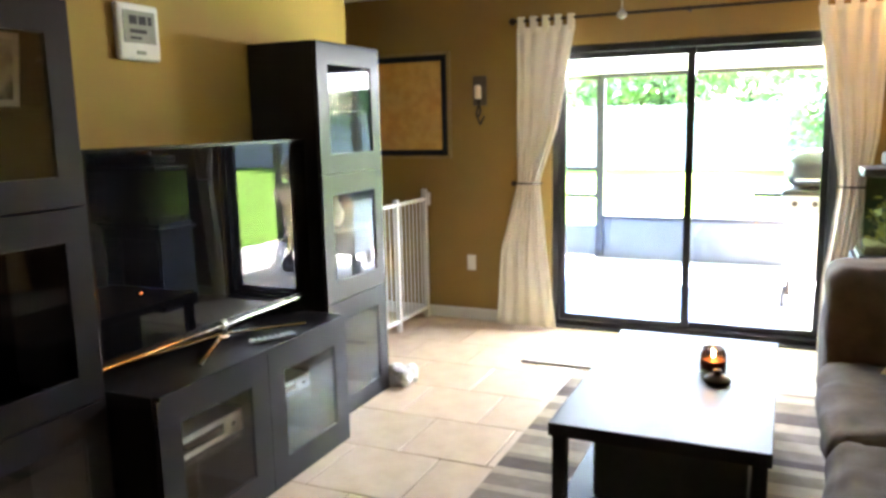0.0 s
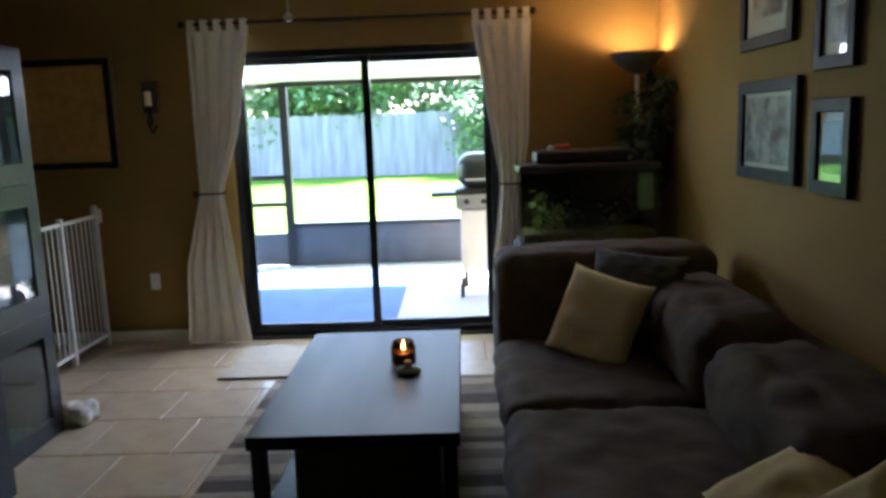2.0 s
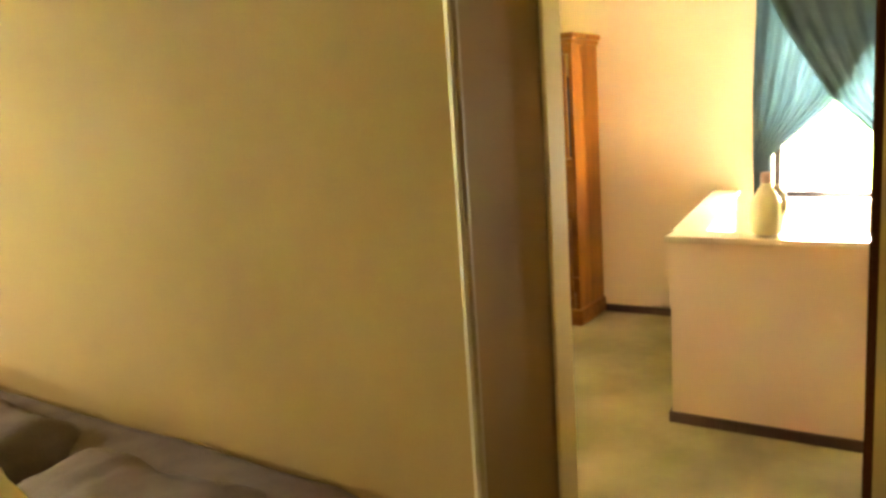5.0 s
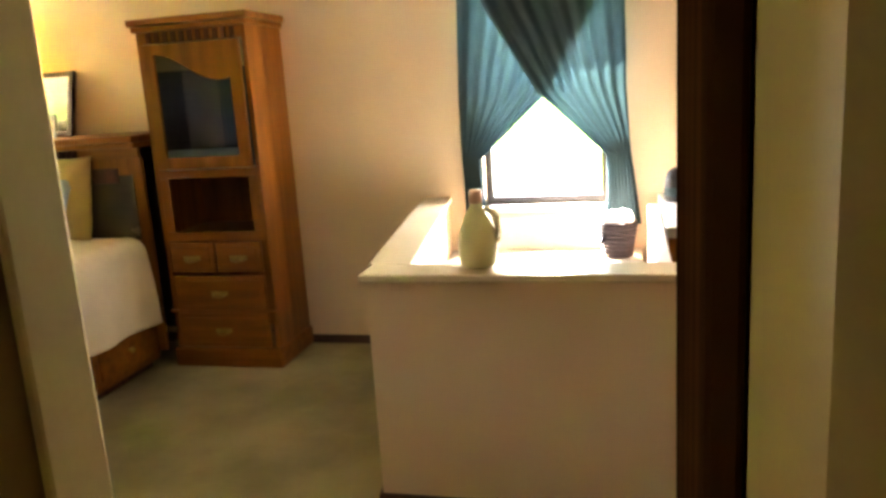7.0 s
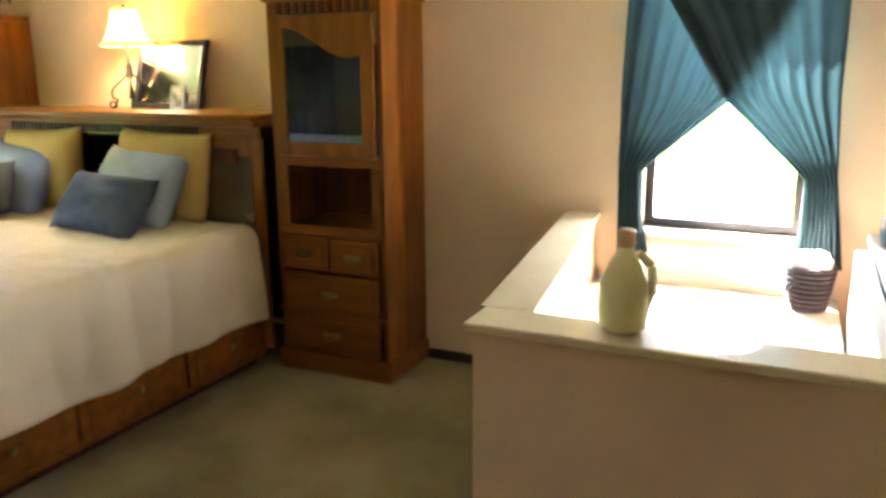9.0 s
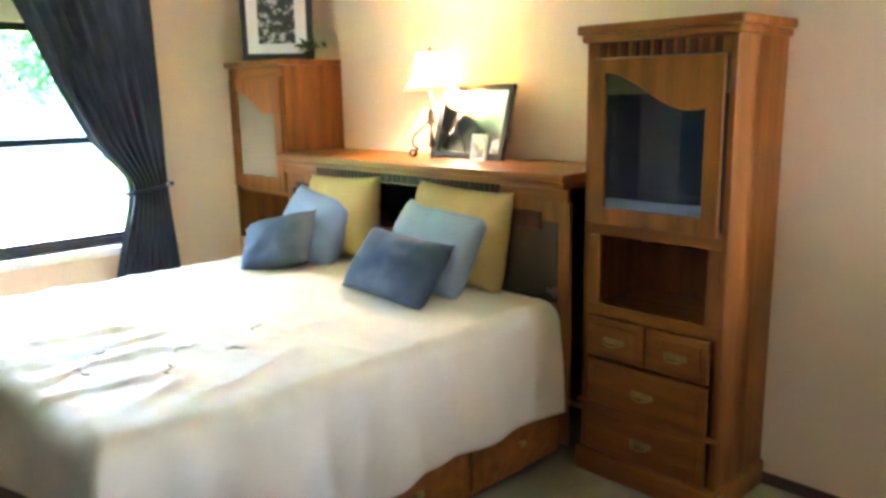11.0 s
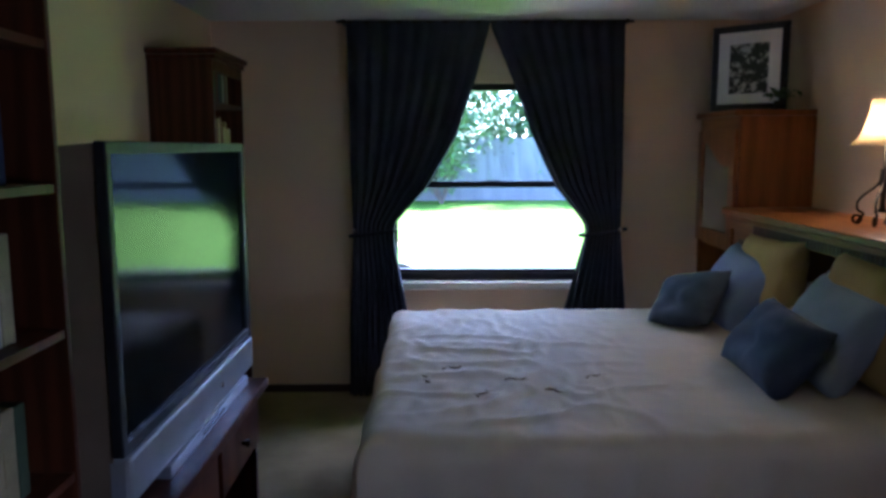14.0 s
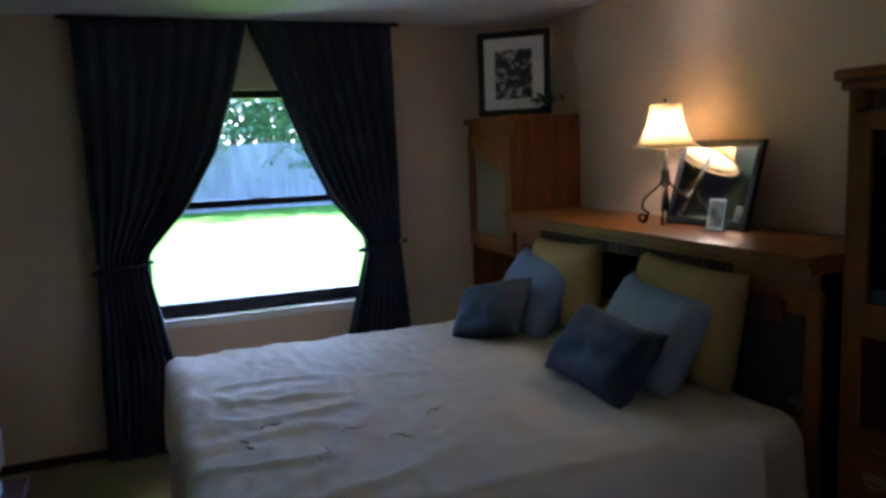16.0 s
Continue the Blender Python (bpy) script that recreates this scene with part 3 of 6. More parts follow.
# framed cork board, sconce, outlet, gate
board = thing("cork_board", (-2.6, YN, 1.28), "golden cork board in a dark frame hanging on the brown wall", "cork board")
part("outer_frame", ring_frame(-3.12, -2.14, 1.265, 2.075, 0.025, YN - 0.022, YN - 0.002), mat("tan_outer_moulding", (0.30, 0.2, 0.07), (0.25, 0.16, 0.05), 0.5, scale=8), board)
part("dark_frame", ring_frame(-3.095, -2.165, 1.29, 2.05, 0.045, YN - 0.032, YN - 0.002, bevel=0.005), BLUEGREY, board, "dark stained inner frame")
part("cork", bx(-3.05, -2.21, YN - 0.02, YN - 0.004, 1.335, 2.005), CORK, board)
sc = thing("wall_sconce", (-1.9, YN, 1.6), "small dark metal candle sconce with a cream candle", "wall sconce")
part("plate", bx(-1.955, -1.845, YN - 0.012, YN - 0.001, 1.66, 1.88, 0.004), mat("brown_sconce_plate", (0.10, 0.07, 0.04), (0.07, 0.05, 0.03), 0.5, scale=12), sc)
bm = tube(bmesh.new(), [(-1.9, YN - 0.01, 1.62), (-1.89, YN - 0.06, 1.58), (-1.86, YN - 0.1, 1.62), (-1.88, YN - 0.1, 1.7)], 0.009)
tube(bm, [(-1.9, YN - 0.01, 1.7), (-1.92, YN - 0.04, 1.6), (-1.88, YN - 0.06, 1.52), (-1.85, YN - 0.05, 1.58)], 0.008)
part("arm", bm, IRON, sc)
part("candle", spin([(0.024, 0), (0.024, 0.09), (0.004, 0.1)], 14, (-1.88, YN - 0.1, 1.71)), WAX, sc, "cream stub candle")
ot = thing("wall_outlet", (-1.99, YN, 0.4), "white plastic duplex wall outlet", "outlet")
part("plate", bx(-2.025, -1.955, YN - 0.008, YN - 0.001, 0.395, 0.515, 0.003), WHITEPL, ot)
for z in (0.425, 0.47):
    part("socket", bx(-2.008, -1.972, YN - 0.0105, YN - 0.0082, z, z + 0.027, 0.002), PAPER, ot)
gate = thing("baby_gate", (XW - 0.09, 4.75, 0.0), "white metal baby gate closing the hall opening", "baby gate")
gx = XW - 0.09
for y in (4.16, 4.86, 5.34):
    part("post", bx(gx - 0.018, gx + 0.018, y - 0.018, y + 0.018, 0.0, 1.03 if y > 5 else 0.99, 0.004), WHITEPL, gate)
for z in (0.07, 0.94):
    part("rail", bx(gx - 0.012, gx + 0.012, 4.178, 5.322, z, z + 0.025, 0.003), WHITEPL, gate)
for k in range(17):
    y = 4.24 + k * 0.0635
    if abs(y - 4.86) > 0.03:
        part("bar", rod(bmesh.new(), (gx, y, 0.095), (gx, y, 0.94), 0.006, 8), WHITEPL, gate)
part("clamp", bx(gx - 0.025, gx + 0.025, 5.358, YN - 0.001, 0.9, 1.0, 0.004), WHITEPL, gate)
th = thing("weather_station", (XW, 2.4, 1.8), "white plastic wall weather display with a grey screen", "weather station")
part("case", bx(XW + 0.002, XW + 0.03, 2.30, 2.53, 1.82, 2.05, 0.014), WHITEPL, th)
part("screen", bx(XW + 0.031, XW + 0.034, 2.33, 2.50, 1.89, 2.02), LCD, th, "grey liquid crystal screen")
for k, (y0, y1, z0, z1) in enumerate(((2.36, 2.40, 1.965, 2.0), (2.41, 2.45, 1.965, 2.0), (2.46, 2.48, 1.965, 2.0), (2.36, 2.45, 1.93, 1.945), (2.36, 2.42, 1.905, 1.915))):
    part("digit_bar", bx(XW + 0.0345, XW + 0.0355, y0, y1, z0, z1), INK, th)
part("button", bx(XW + 0.0305, XW + 0.035, 2.39, 2.44, 1.845, 1.86, 0.002), LCD, th)


# ---- living room things ----
def cabinet_door(cab, x, y0, y1, z0, z1, g):
    """A framed glass door whose front is at x, and its glass."""
    gy0, gy1, gz0, gz1 = y0 + g[0], y1 - g[0], z0 + g[1], z1 - g[2]
    e = 0.0015
    outer = ((y0 + e, z0 + e), (y1 - e, z0 + e), (y1 - e, z1 - e), (y0 + e, z1 - e))
    inner = ((gy0, gz0), (gy1, gz0), (gy1, gz1), (gy0, gz1))
    d = loop_frame(outer, inner, 0.0, 0.018, Matrix(((0, -1, 0, x), (1, 0, 0, 0), (0, 0, 1, 0), (0, 0, 0, 1))), 0.001)
    d = part("door", d, BLACKWOOD, cab)
    part("glass", bx(x - 0.012, x - 0.008, gy0 - 0.004, gy1 + 0.004, gz0 - 0.004, gz1 + 0.004), GLASSDARK, d, "smoked glass door pane")
    return d


def carcass(cab, x0, x1, y0, y1, z0, z1, shelves, dividers=()):
    for a, b in ((y0, y0 + 0.018), (y1 - 0.018, y1)):
        part("side", bx(x0, x1, a, b, z0, z1, 0.001), BLACKWOOD, cab)
    part("top", bx(x0, x1 + 0.02, y0 + 0.018, y1 - 0.018, z1 - 0.02, z1, 0.001), BLACKWOOD, cab)
    part("bottom", bx(x0, x1, y0 + 0.018, y1 - 0.018, z0, z0 + 0.018), BLACKWOOD, cab)
    part("back", bx(x0, x0 + 0.006, y0 + 0.018, y1 - 0.018, z0 + 0.018, z1 - 0.02), SKYGREY, cab)
    for y in dividers:
        part("divider", bx(x0 + 0.006, x1, y - 0.009, y + 0.009, z0 + 0.018, z1 - 0.02), BLACKWOOD, cab)
    for z in shelves:
        part("shelf", bx(x0 + 0.006, x1 - 0.01, y0 + 0.018, y1 - 0.018, z, z + 0.014), BLACKWOOD if abs(z - 0.63) < 0.04 or abs(z - 1.29) < 0.04 else CLEARGLASS, cab)


TC0, TC1, TCF = 3.135, 3.75, -1.855
tall = thing("display_cabinet", (-2.06, 3.44, 0), "tall black-brown display cabinet with three framed glass doors", "cabinet", "tall display cabinets")
carcass(tall, -2.262, TCF - 0.02, TC0, TC1, 0.0, 1.945, (0.3, 0.625, 0.98, 1.285, 1.6))
for z0, z1 in ((0.0, 0.635), (0.635, 1.295), (1.295, 1.945)):
    cabinet_door(tall, TCF, TC0, TC1, z0, z1, (0.095, 0.1, 0.11))
tall2 = copy_thing(tall, pose(-2.06, 1.43, 0))
tall2["label"] = "tall black-brown display cabinet beside the television, in shade"
bench = thing("media_bench", (-1.9, 2.43, 0), "low black-brown media bench with two framed glass doors", "media bench")
BF = -1.69
carcass(bench, -2.11, BF - 0.02, 1.80, 3.03, 0.0, 0.63, (0.3,), (2.415,))
for a, b in ((1.80, 2.415), (2.415, 3.03)):
    cabinet_door(bench, BF, a, b, 0.0, 0.615, (0.11, 0.12, 0.11))
# things seen behind the glass
for y, z, w, h, d, mt, nm, lb in ((2.12, 0.314, 0.40, 0.09, 0.26, WHITEPL, "disc_player", "silver disc player on a glass shelf in the bench"), (2.12, 0.018, 0.40, 0.06, 0.26, GLOSSBLK, "cable_box", "black cable box on the bench floor"),
                                 (2.72, 0.314, 0.30, 0.07, 0.22, SILVER, "game_console", "white and grey game console on a glass shelf")):
    t = thing(nm, (-1.9, y, z), lb, "electronics")
    part("body", bx(-2.02, -2.02 + d, y - w / 2, y + w / 2, z, z + h, 0.006), mt, t)
    part("front_panel", bx(-2.02 + d, -2.016 + d, y - w / 2 + 0.06, y + w / 2 - 0.12, z + h * 0.3, z + h * 0.75), GLOSSBLK, t)
    part("button", bx(-2.02 + d, -2.014 + d, y + w / 2 - 0.07, y + w / 2 - 0.05, z + h * 0.4, z + h * 0.6, 0.002), BLKPLASTIC, t)
for k, (y, z) in enumerate(((3.28, 0.994), (3.36, 0.994), (3.5, 0.994), (3.3, 0.314), (3.45, 0.314), (1.3, 1.62), (1.5, 1.3))):
    t = thing("ornament", (-2.02, y, z), "pale pottery ornament behind the cabinet glass", "ornament", "cabinet ornaments")
    part("body", spin([(0.03, 0), (0.045, 0.03), (0.05, 0.07), (0.03, 0.12), (0.018, 0.14), (0.024, 0.16)], 16, (-2.02, y, z)), WHITEPL if k % 2 else PORCELAIN, t, smooth=True)
fr = thing("small_photo_frame", (-2.0, 1.5, 1.614), "white photo frame on the cabinet shelf", "photo frame")
part("frame", ring_frame(-0.09, 0.09, 0, 0.22, 0.02, 0, 0.015, pose(-1.95, 1.52, 1.616, 8, 0, 90)), PAPER, fr)
part("print", bx(-0.07, 0.07, 0.002, 0.01, 0.02, 0.2, 0, pose(-1.95, 1.52, 1.616, 8, 0, 90)), PHOTO, fr)

tv = thing("television", (-1.93, 2.47, 0.63), "large flat black glossy television on a chrome star foot", "television")
TX = -1.95
part("cabinet", bx(TX - 0.05, TX - 0.004, 1.815, 3.19, 0.70, 1.475, 0.012), GLOSSBLK, tv)
part("screen", bx(TX - 0.004, TX - 0.001, 1.832, 3.173, 0.725, 1.462), SCREEN, tv, "dark glossy television screen")
part("bezel", ring_frame(1.815, 3.19, 0.70, 1.475, 0.014, -0.004, 0.004, Matrix(((0, 1, 0, TX), (1, 0, 0, 0), (0, 0, 1, 0), (0, 0, 0, 1)))), GLOSSBLK, tv)
part("lower_trim", bx(TX - 0.006, TX + 0.006, 1.82, 3.185, 0.693, 0.703, 0.003), CHROME, tv, "bright metal lower trim")
part("standby_light", bx(TX + 0.0005, TX + 0.002, 2.02, 2.03, 0.93, 0.936), LED, tv)
bm = rod(bmesh.new(), (TX - 0.01, 2.47, 0.645), (TX - 0.01, 2.47, 0.72), 0.018)
spin([(0.03, 0), (0.026, 0.012), (0.012, 0.02)], 16, (TX - 0.01, 2.47, 0.638), bm)
part("neck", bm, CHROME, tv, smooth=True)
for a, b in (((TX + 0.16, 2.13), 1), ((TX + 0.18, 2.81), 1), ((TX - 0.12, 2.15), 1), ((TX - 0.12, 2.79), 1)):
    part("foot", rod(bmesh.new(), (TX - 0.01, 2.47, 0.66), (a[0], a[1], 0.637), 0.008, 8), CHROME, tv, "slim chrome foot bar")
rc = thing("remote_control", (-1.75, 2.4, 0.63), "slim silver remote control on the bench", "remote control")
part("body", bx(-0.1, 0.1, -0.025, 0.025, 0, 0.016, 0.005, pose(-1.76, 2.55, 0.6305, 0, 0, 60)), SILVER, rc)
for k in range(5):
    part("button", bx(-0.08 + k * 0.025, -0.068 + k * 0.025, -0.012, 0.012, 0.0165, 0.0185, 0, pose(-1.76, 2.55, 0.6305, 0, 0, 60)), BLKPLASTIC, rc)
bag = thing("white_bag", (-1.8, 3.84, 0), "crumpled white plastic bag on the tiles beside the cabinet", "bag")
part("body", soft(-1.93, -1.74, 3.77, 3.93, 0.0, 0.11, 0.05, 10, 0.0, 0.03, 16), PAPER, bag)

# coffee table
tb = thing("coffee_table", (-0.14, 3.18, 0), "espresso wooden coffee table with a lower shelf", "coffee table")
A0, A1, B0, B1 = -0.52, 0.235, 2.505, 3.86
part("tabletop", bx(A0, A1, B0, B1, 0.40, 0.45, 0.003), TABLETOP, tb)
for x in (A0 + 0.012, A1 - 0.062):
    for y in (B0 + 0.012, B1 - 0.062):
        part("leg", bx(x, x + 0.05, y, y + 0.05, 0.012, 0.40, 0.002), TABLETOP, tb)
part("shelf", bx(A0 + 0.03, A1 - 0.03, B0 + 0.03, B1 - 0.03, 0.12, 0.14, 0.002), TABLETOP, tb)
bk = thing("storage_box", (-0.1, 3.1, 0.14), "black fabric storage box on the coffee table shelf", "box")
part("body", bx(-0.38, 0.16, 2.62, 3.5, 0.141, 0.36, 0.012), BLKPLASTIC, bk)
part("lid", bx(-0.385, 0.165, 2.615, 3.505, 0.361, 0.385, 0.006), BLKPLASTIC, bk)
cd = thing("jar_candle", (-0.02, 3.31, 0.45), "lit jar candle in smoky glass on the coffee table", "candle")
g = part("jar", spin([(0.05, 0), (0.056, 0.006), (0.056, 0.078), (0.048, 0.094), (0.048, 0.105), (0.044, 0.105), (0.044, 0.093), (0.051, 0.078), (0.051, 0.012)], 24, (-0.02, 3.31, 0.4505)), clear("smoky_glass", (0.45, 0.36, 0.28)), cd, smooth=True)
part("wax", spin([(0.05, 0), (0.05, 0.04), (0.01, 0.037)], 24, (-0.02, 3.31, 0.464)), mat("dark_plum_wax", (0.10, 0.045, 0.03), (0.07, 0.03, 0.02), 0.5, scale=10), cd)
part("flame", spin([(0.001, 0), (0.007, 0.008), (0.006, 0.018), (0.001, 0.034)], 10, (-0.02, 3.31, 0.512)), FLAME, cd, "small candle flame", smooth=True)
ld = thing("candle_lid", (0.01, 3.16, 0.45), "brown metal candle lid lying on the coffee table", "lid")
part("body", spin([(0.05, 0), (0.055, 0.008), (0.05, 0.02), (0.02, 0.026), (0.012, 0.045), (0.018, 0.052)], 20, (0.01, 3.17, 0.4505)), mat("bronze_lid", (0.10, 0.075, 0.05), (0.07, 0.05, 0.035), 0.4, metal=0.6, scale=14), ld, smooth=True)

# sofa
sf = thing("sectional_sofa", (1.0, 2.4, 0), "taupe brown microsuede sectional sofa along the wall", "sofa")
part("base", soft(0.45, 1.58, 0.85, 3.95, 0.05, 0.30, 0.05, 16, 0.0, 0.006), SUEDE, sf, smooth=True)
for k, (y0, y1) in enumerate(((2.70, 3.64), (1.78, 2.70), (1.02, 1.78))):
    part("seat_cushion", soft(0.40, 1.18, y0, y1, 0.27, 0.47, 0.075, 26, 0.02, 0.014, 7, k * 5.3, folds=0.006), SUEDE, sf, smooth=True)
for k, (y0, y1) in enumerate(((2.62, 3.62), (1.72, 2.62), (1.0, 1.72))):
    part("back_cushion", soft(1.08, 1.5, y0, y1, 0.42, 0.785 - 0.04 * k, 0.12, 26, 0.012, 0.014, 5, 3 + k * 7.1, folds=0.012), SUEDE, sf, smooth=True)
part("back", soft(1.36, 1.61, 0.85, 3.98, 0.28, 0.69, 0.09, 18, 0.01, 0.01, 4), SUEDE, sf, smooth=True)
part("end_back", soft(0.42, 1.50, 3.60, 4.02, 0.06, 0.875, 0.09, 24, 0.012, 0.014, 5, 2.0), SUEDE, sf, smooth=True)
part("arm", soft(0.5, 1.58, 0.72, 1.04, 0.06, 0.66, 0.13, 22, 0.02, 0.012, 5, 9.0), SUEDE, sf, smooth=True)
for x in (0.5, 1.5):
    for y in (0.95, 3.85):
        part("foot", bx(x - 0.03, x + 0.03, y - 0.03, y + 0.03, 0.012 if x < 1 else 0.0, 0.07), BLKPLASTIC, sf)


def cushion_thing(label, material, w, h, t, m, seed, group="", nm="throw_pillow", trim=None):
    p = thing(nm, m.translation - Vector((0, 0, h / 2)), label, "pillow", group)
    part("cover", cushion(w, h, t, m, 18, seed), material, p, smooth=True)
    return p


def stand(x, y, z, yaw, lean, w, h, roll=0):
    """The pose of a cushion that stands at x, y on z, turned by yaw and leaning back."""
    return pose(x, y, z, 0, 0, yaw) @ pose(0, 0, 0, -lean) @ pose(0, 0, h / 2, 0, roll, 0)


cushion_thing("square cream cotton throw pillow leaning on the sofa", CREAMPIL, 0.41, 0.41, 0.14, stand(0.80, 3.22, 0.455, -37, 24, 0.41, 0.41, 11), 1, "sofa pillows")
p = cushion_thing("dark plaid throw pillow with grey stripes behind the cream one", PLAID, 0.46, 0.46, 0.15, stand(0.98, 3.36, 0.475, -34, 24, 0.46, 0.46, 3), 2, "sofa pillows")
cushion_thing("cream cotton throw pillow leaning sideways on the sofa", CREAMPIL, 0.37, 0.37, 0.13, stand(0.94, 1.68, 0.43, -62, 50, 0.33, 0.33, 32), 3, "sofa pillows")
cushion_thing("cream cotton throw pillow against the sofa back", CREAMPIL, 0.30, 0.30, 0.12, stand(1.03, 1.43, 0.47, -66, 18, 0.30, 0.30, 44), 4, "sofa pillows")

# rug of woven bands, mat
rug = thing("area_rug", (0.1, 2.9, 0), "woven area rug in taupe and brown bands", "rug")
random.seed(5)
y = 0.9
k = 0
while y < 4.40:
    w = random.choice((0.07, 0.11, 0.16, 0.05))
    part("band", bx(-0.9, 0.95, y, min(4.42, y + w), 0.001, 0.011), (RUGA, RUGC, RUGB, RUGA, RUGC)[k % 5], rug)
    y += w
    k += 1
dm_ = thing("door_mat", (-0.6, 4.8, 0), "ivory door mat with a dark edge before the patio door", "door mat")
part("mat_body", bx(-1.28, 0.1, 4.50, 5.18, 0.001, 0.010, 0.003), MATW, dm_)
part("border", bx(-1.28, 0.1, 4.475, 4.499, 0.001, 0.012, 0.002), RUGB, dm_, "dark woven border")

# pictures over the sofa
def picture(y0, y1, z0, z1, w, print_mat, inset, label, double=False):
    """A framed print on the east wall."""
    p = thing("picture_frame", (XE, (y0 + y1) / 2, z0), label, "picture", "pictures over the sofa")
    M = Matrix(((0, -1, 0, XE - 0.002), (1, 0, 0, 0), (0, 0, 1, 0), (0, 0, 0, 1)))
    part("frame", ring_frame(y0, y1, z0, z1, w, 0.0, 0.028, M, 0.004), BLUEGREY, p)
    part("mount", bx(y0 + w - 0.003, y1 - w + 0.003, 0.004, 0.012, z0 + w - 0.003, z1 - w + 0.003, 0, M), PAPER, p, "white mat board")
    prints = [(z0 + w + inset, z1 - w - inset)]
    if double:
        h = (prints[0][1] - prints[0][0] - 0.03) / 2
        prints = [(prints[0][0], prints[0][0] + h), (prints[0][1] - h, prints[0][1])]
    for a, b in prints:
        part("print", bx(y0 + w + inset, y1 - w - inset, 0.0125, 0.0145, a, b, 0, M), print_mat, p)
        if print_mat is PHOTOC:
            part("print_field", bx(y0 + w + inset + 0.002, y1 - w - inset - 0.002, 0.0146, 0.0156, a + 0.002, a + (b - a) * 0.35, 0, M), LEAFM, p, "green field at the foot of the print")
    part("glass", bx(y0 + w - 0.002, y1 - w + 0.002, 0.017, 0.019, z0 + w - 0.002, z1 - w + 0.002, 0, M), PANE, p)


picture(3.10, 3.745, 1.21, 1.65, 0.055, PHOTO, 0.02, "grey landscape print with thin mat in a blue-black frame")
picture(2.67, 2.97, 1.20, 1.552, 0.05, PHOTOC, 0.03, "small blue and green print in a blue-black frame")
picture(3.17, 3.745, 1.79, 2.23, 0.055, PHOTO, 0.075, "grey print with wide white mat in a black frame")
picture(2.67, 2.97, 1.655, 2.12, 0.05, PHOTO, 0.04, "two small grey prints in one black frame", True)

# aquarium on its stand, lamp and plant in the corner
st = thing("aquarium_stand", (1.1, 4.95, 0), "black wooden aquarium stand behind the sofa", "aquarium stand")
part("body", bx(0.62, 1.5, 4.72, 5.12, 0.0, 0.68, 0.004), BLKPLASTIC, st)
part("top", bx(0.60, 1.52, 4.70, 5.14, 0.681, 0.72, 0.004), BLKPLASTIC, st)
for x in (0.64, 1.07):
    part("door", bx(x, x + 0.41, 4.705, 4.719, 0.06, 0.62, 0.003), BLKPLASTIC, st)
aq = thing("aquarium", (1.06, 4.95, 0.72), "lit-down glass aquarium with a black hood and yellow plants", "aquarium")
X0, X1, Y0, Y1, Z0, Z1 = 0.63, 1.49, 4.74, 5.10, 0.721, 1.205
for nm, b in (("front_pane", (X0, X1, Y0, Y0 + 0.008)), ("rear_pane", (X0, X1, Y1 - 0.008, Y1)), ("side_pane", (X0, X0 + 0.008, Y0 + 0.008, Y1 - 0.008)), ("side_pane", (X1 - 0.008, X1, Y0 + 0.008, Y1 - 0.008))):
    part(nm, bx(*b, Z0 + 0.03, Z1), WATER, aq)
part("bottom_frame", bx(X0 - 0.01, X1 + 0.01, Y0 - 0.01, Y1 + 0.01, Z0, Z0 + 0.03, 0.004), BLKPLASTIC, aq)
part("backing", bx(X0, X1, Y1 + 0.002, Y1 + 0.006, Z0 + 0.03, Z1), mat("deep_green_backing", (0.012, 0.03, 0.02), (0.02, 0.04, 0.024), 0.6, scale=8), aq)
part("gravel", soft(X0 + 0.012, X1 - 0.012, Y0 + 0.012, Y1 - 0.012, Z0 + 0.031, Z0 + 0.09, 0.015, 18, 0.0, 0.012, 20), GRAVEL, aq)
part("hood", soft(X0 - 0.015, X1 + 0.015, Y0 - 0.015, Y1 + 0.015, Z1 - 0.02, Z1 + 0.035, 0.02, 8, 0, 0), BLKPLASTIC, aq, "black plastic hood")
part("hood_lid", soft(X0 + 0.1, X1 - 0.1, Y0 + 0.06, Y1, Z1 + 0.03, Z1 + 0.12, 0.03, 8, 0, 0), BLKPLASTIC, aq)
part("filter", bx(X1 - 0.12, X1 - 0.03, Y0 + 0.03, Y0 + 0.10, Z0 + 0.22, Z1 - 0.04, 0.01), mat("pale_green_filter", (0.30, 0.42, 0.32), (0.25, 0.36, 0.27), 0.5, scale=10), aq, "pale green filter box")
rnd = random.Random(11)
for k in range(9):
    cx, cy = rnd.uniform(X0 + 0.1, X1 - 0.2), rnd.uniform(Y0 + 0.06, Y1 - 0.08)
    hgt = rnd.uniform(0.12, 0.32)
    me = leaves([(cx + rnd.gauss(0, 0.03), cy + rnd.gauss(0, 0.03), Z0 + 0.07 + hgt * rnd.random()) for _ in range(46)], 0.05, 20 + k, -0.4)
    mesh_part("water_plant", me, YELLOWP if k % 3 else LEAFM, aq)
rt = thing("toy", (0.95, 4.9, 1.33), "small orange-red plastic toy on the aquarium hood", "toy")
part("body", soft(0.86, 0.96, 4.86, 4.92, Z1 + 0.12, Z1 + 0.155, 0.015, 6, 0, 0.004), RED, rt, smooth=True)
part("tip", soft(0.815, 0.855, 4.87, 4.91, Z1 + 0.12, Z1 + 0.148, 0.012, 6, 0, 0.003), WHITEPL, rt, smooth=True)
LX, LY = 1.43, 5.12
tl = thing("floor_lamp", (LX, LY, 0), "white torchiere floor lamp lit in the corner", "floor lamp")
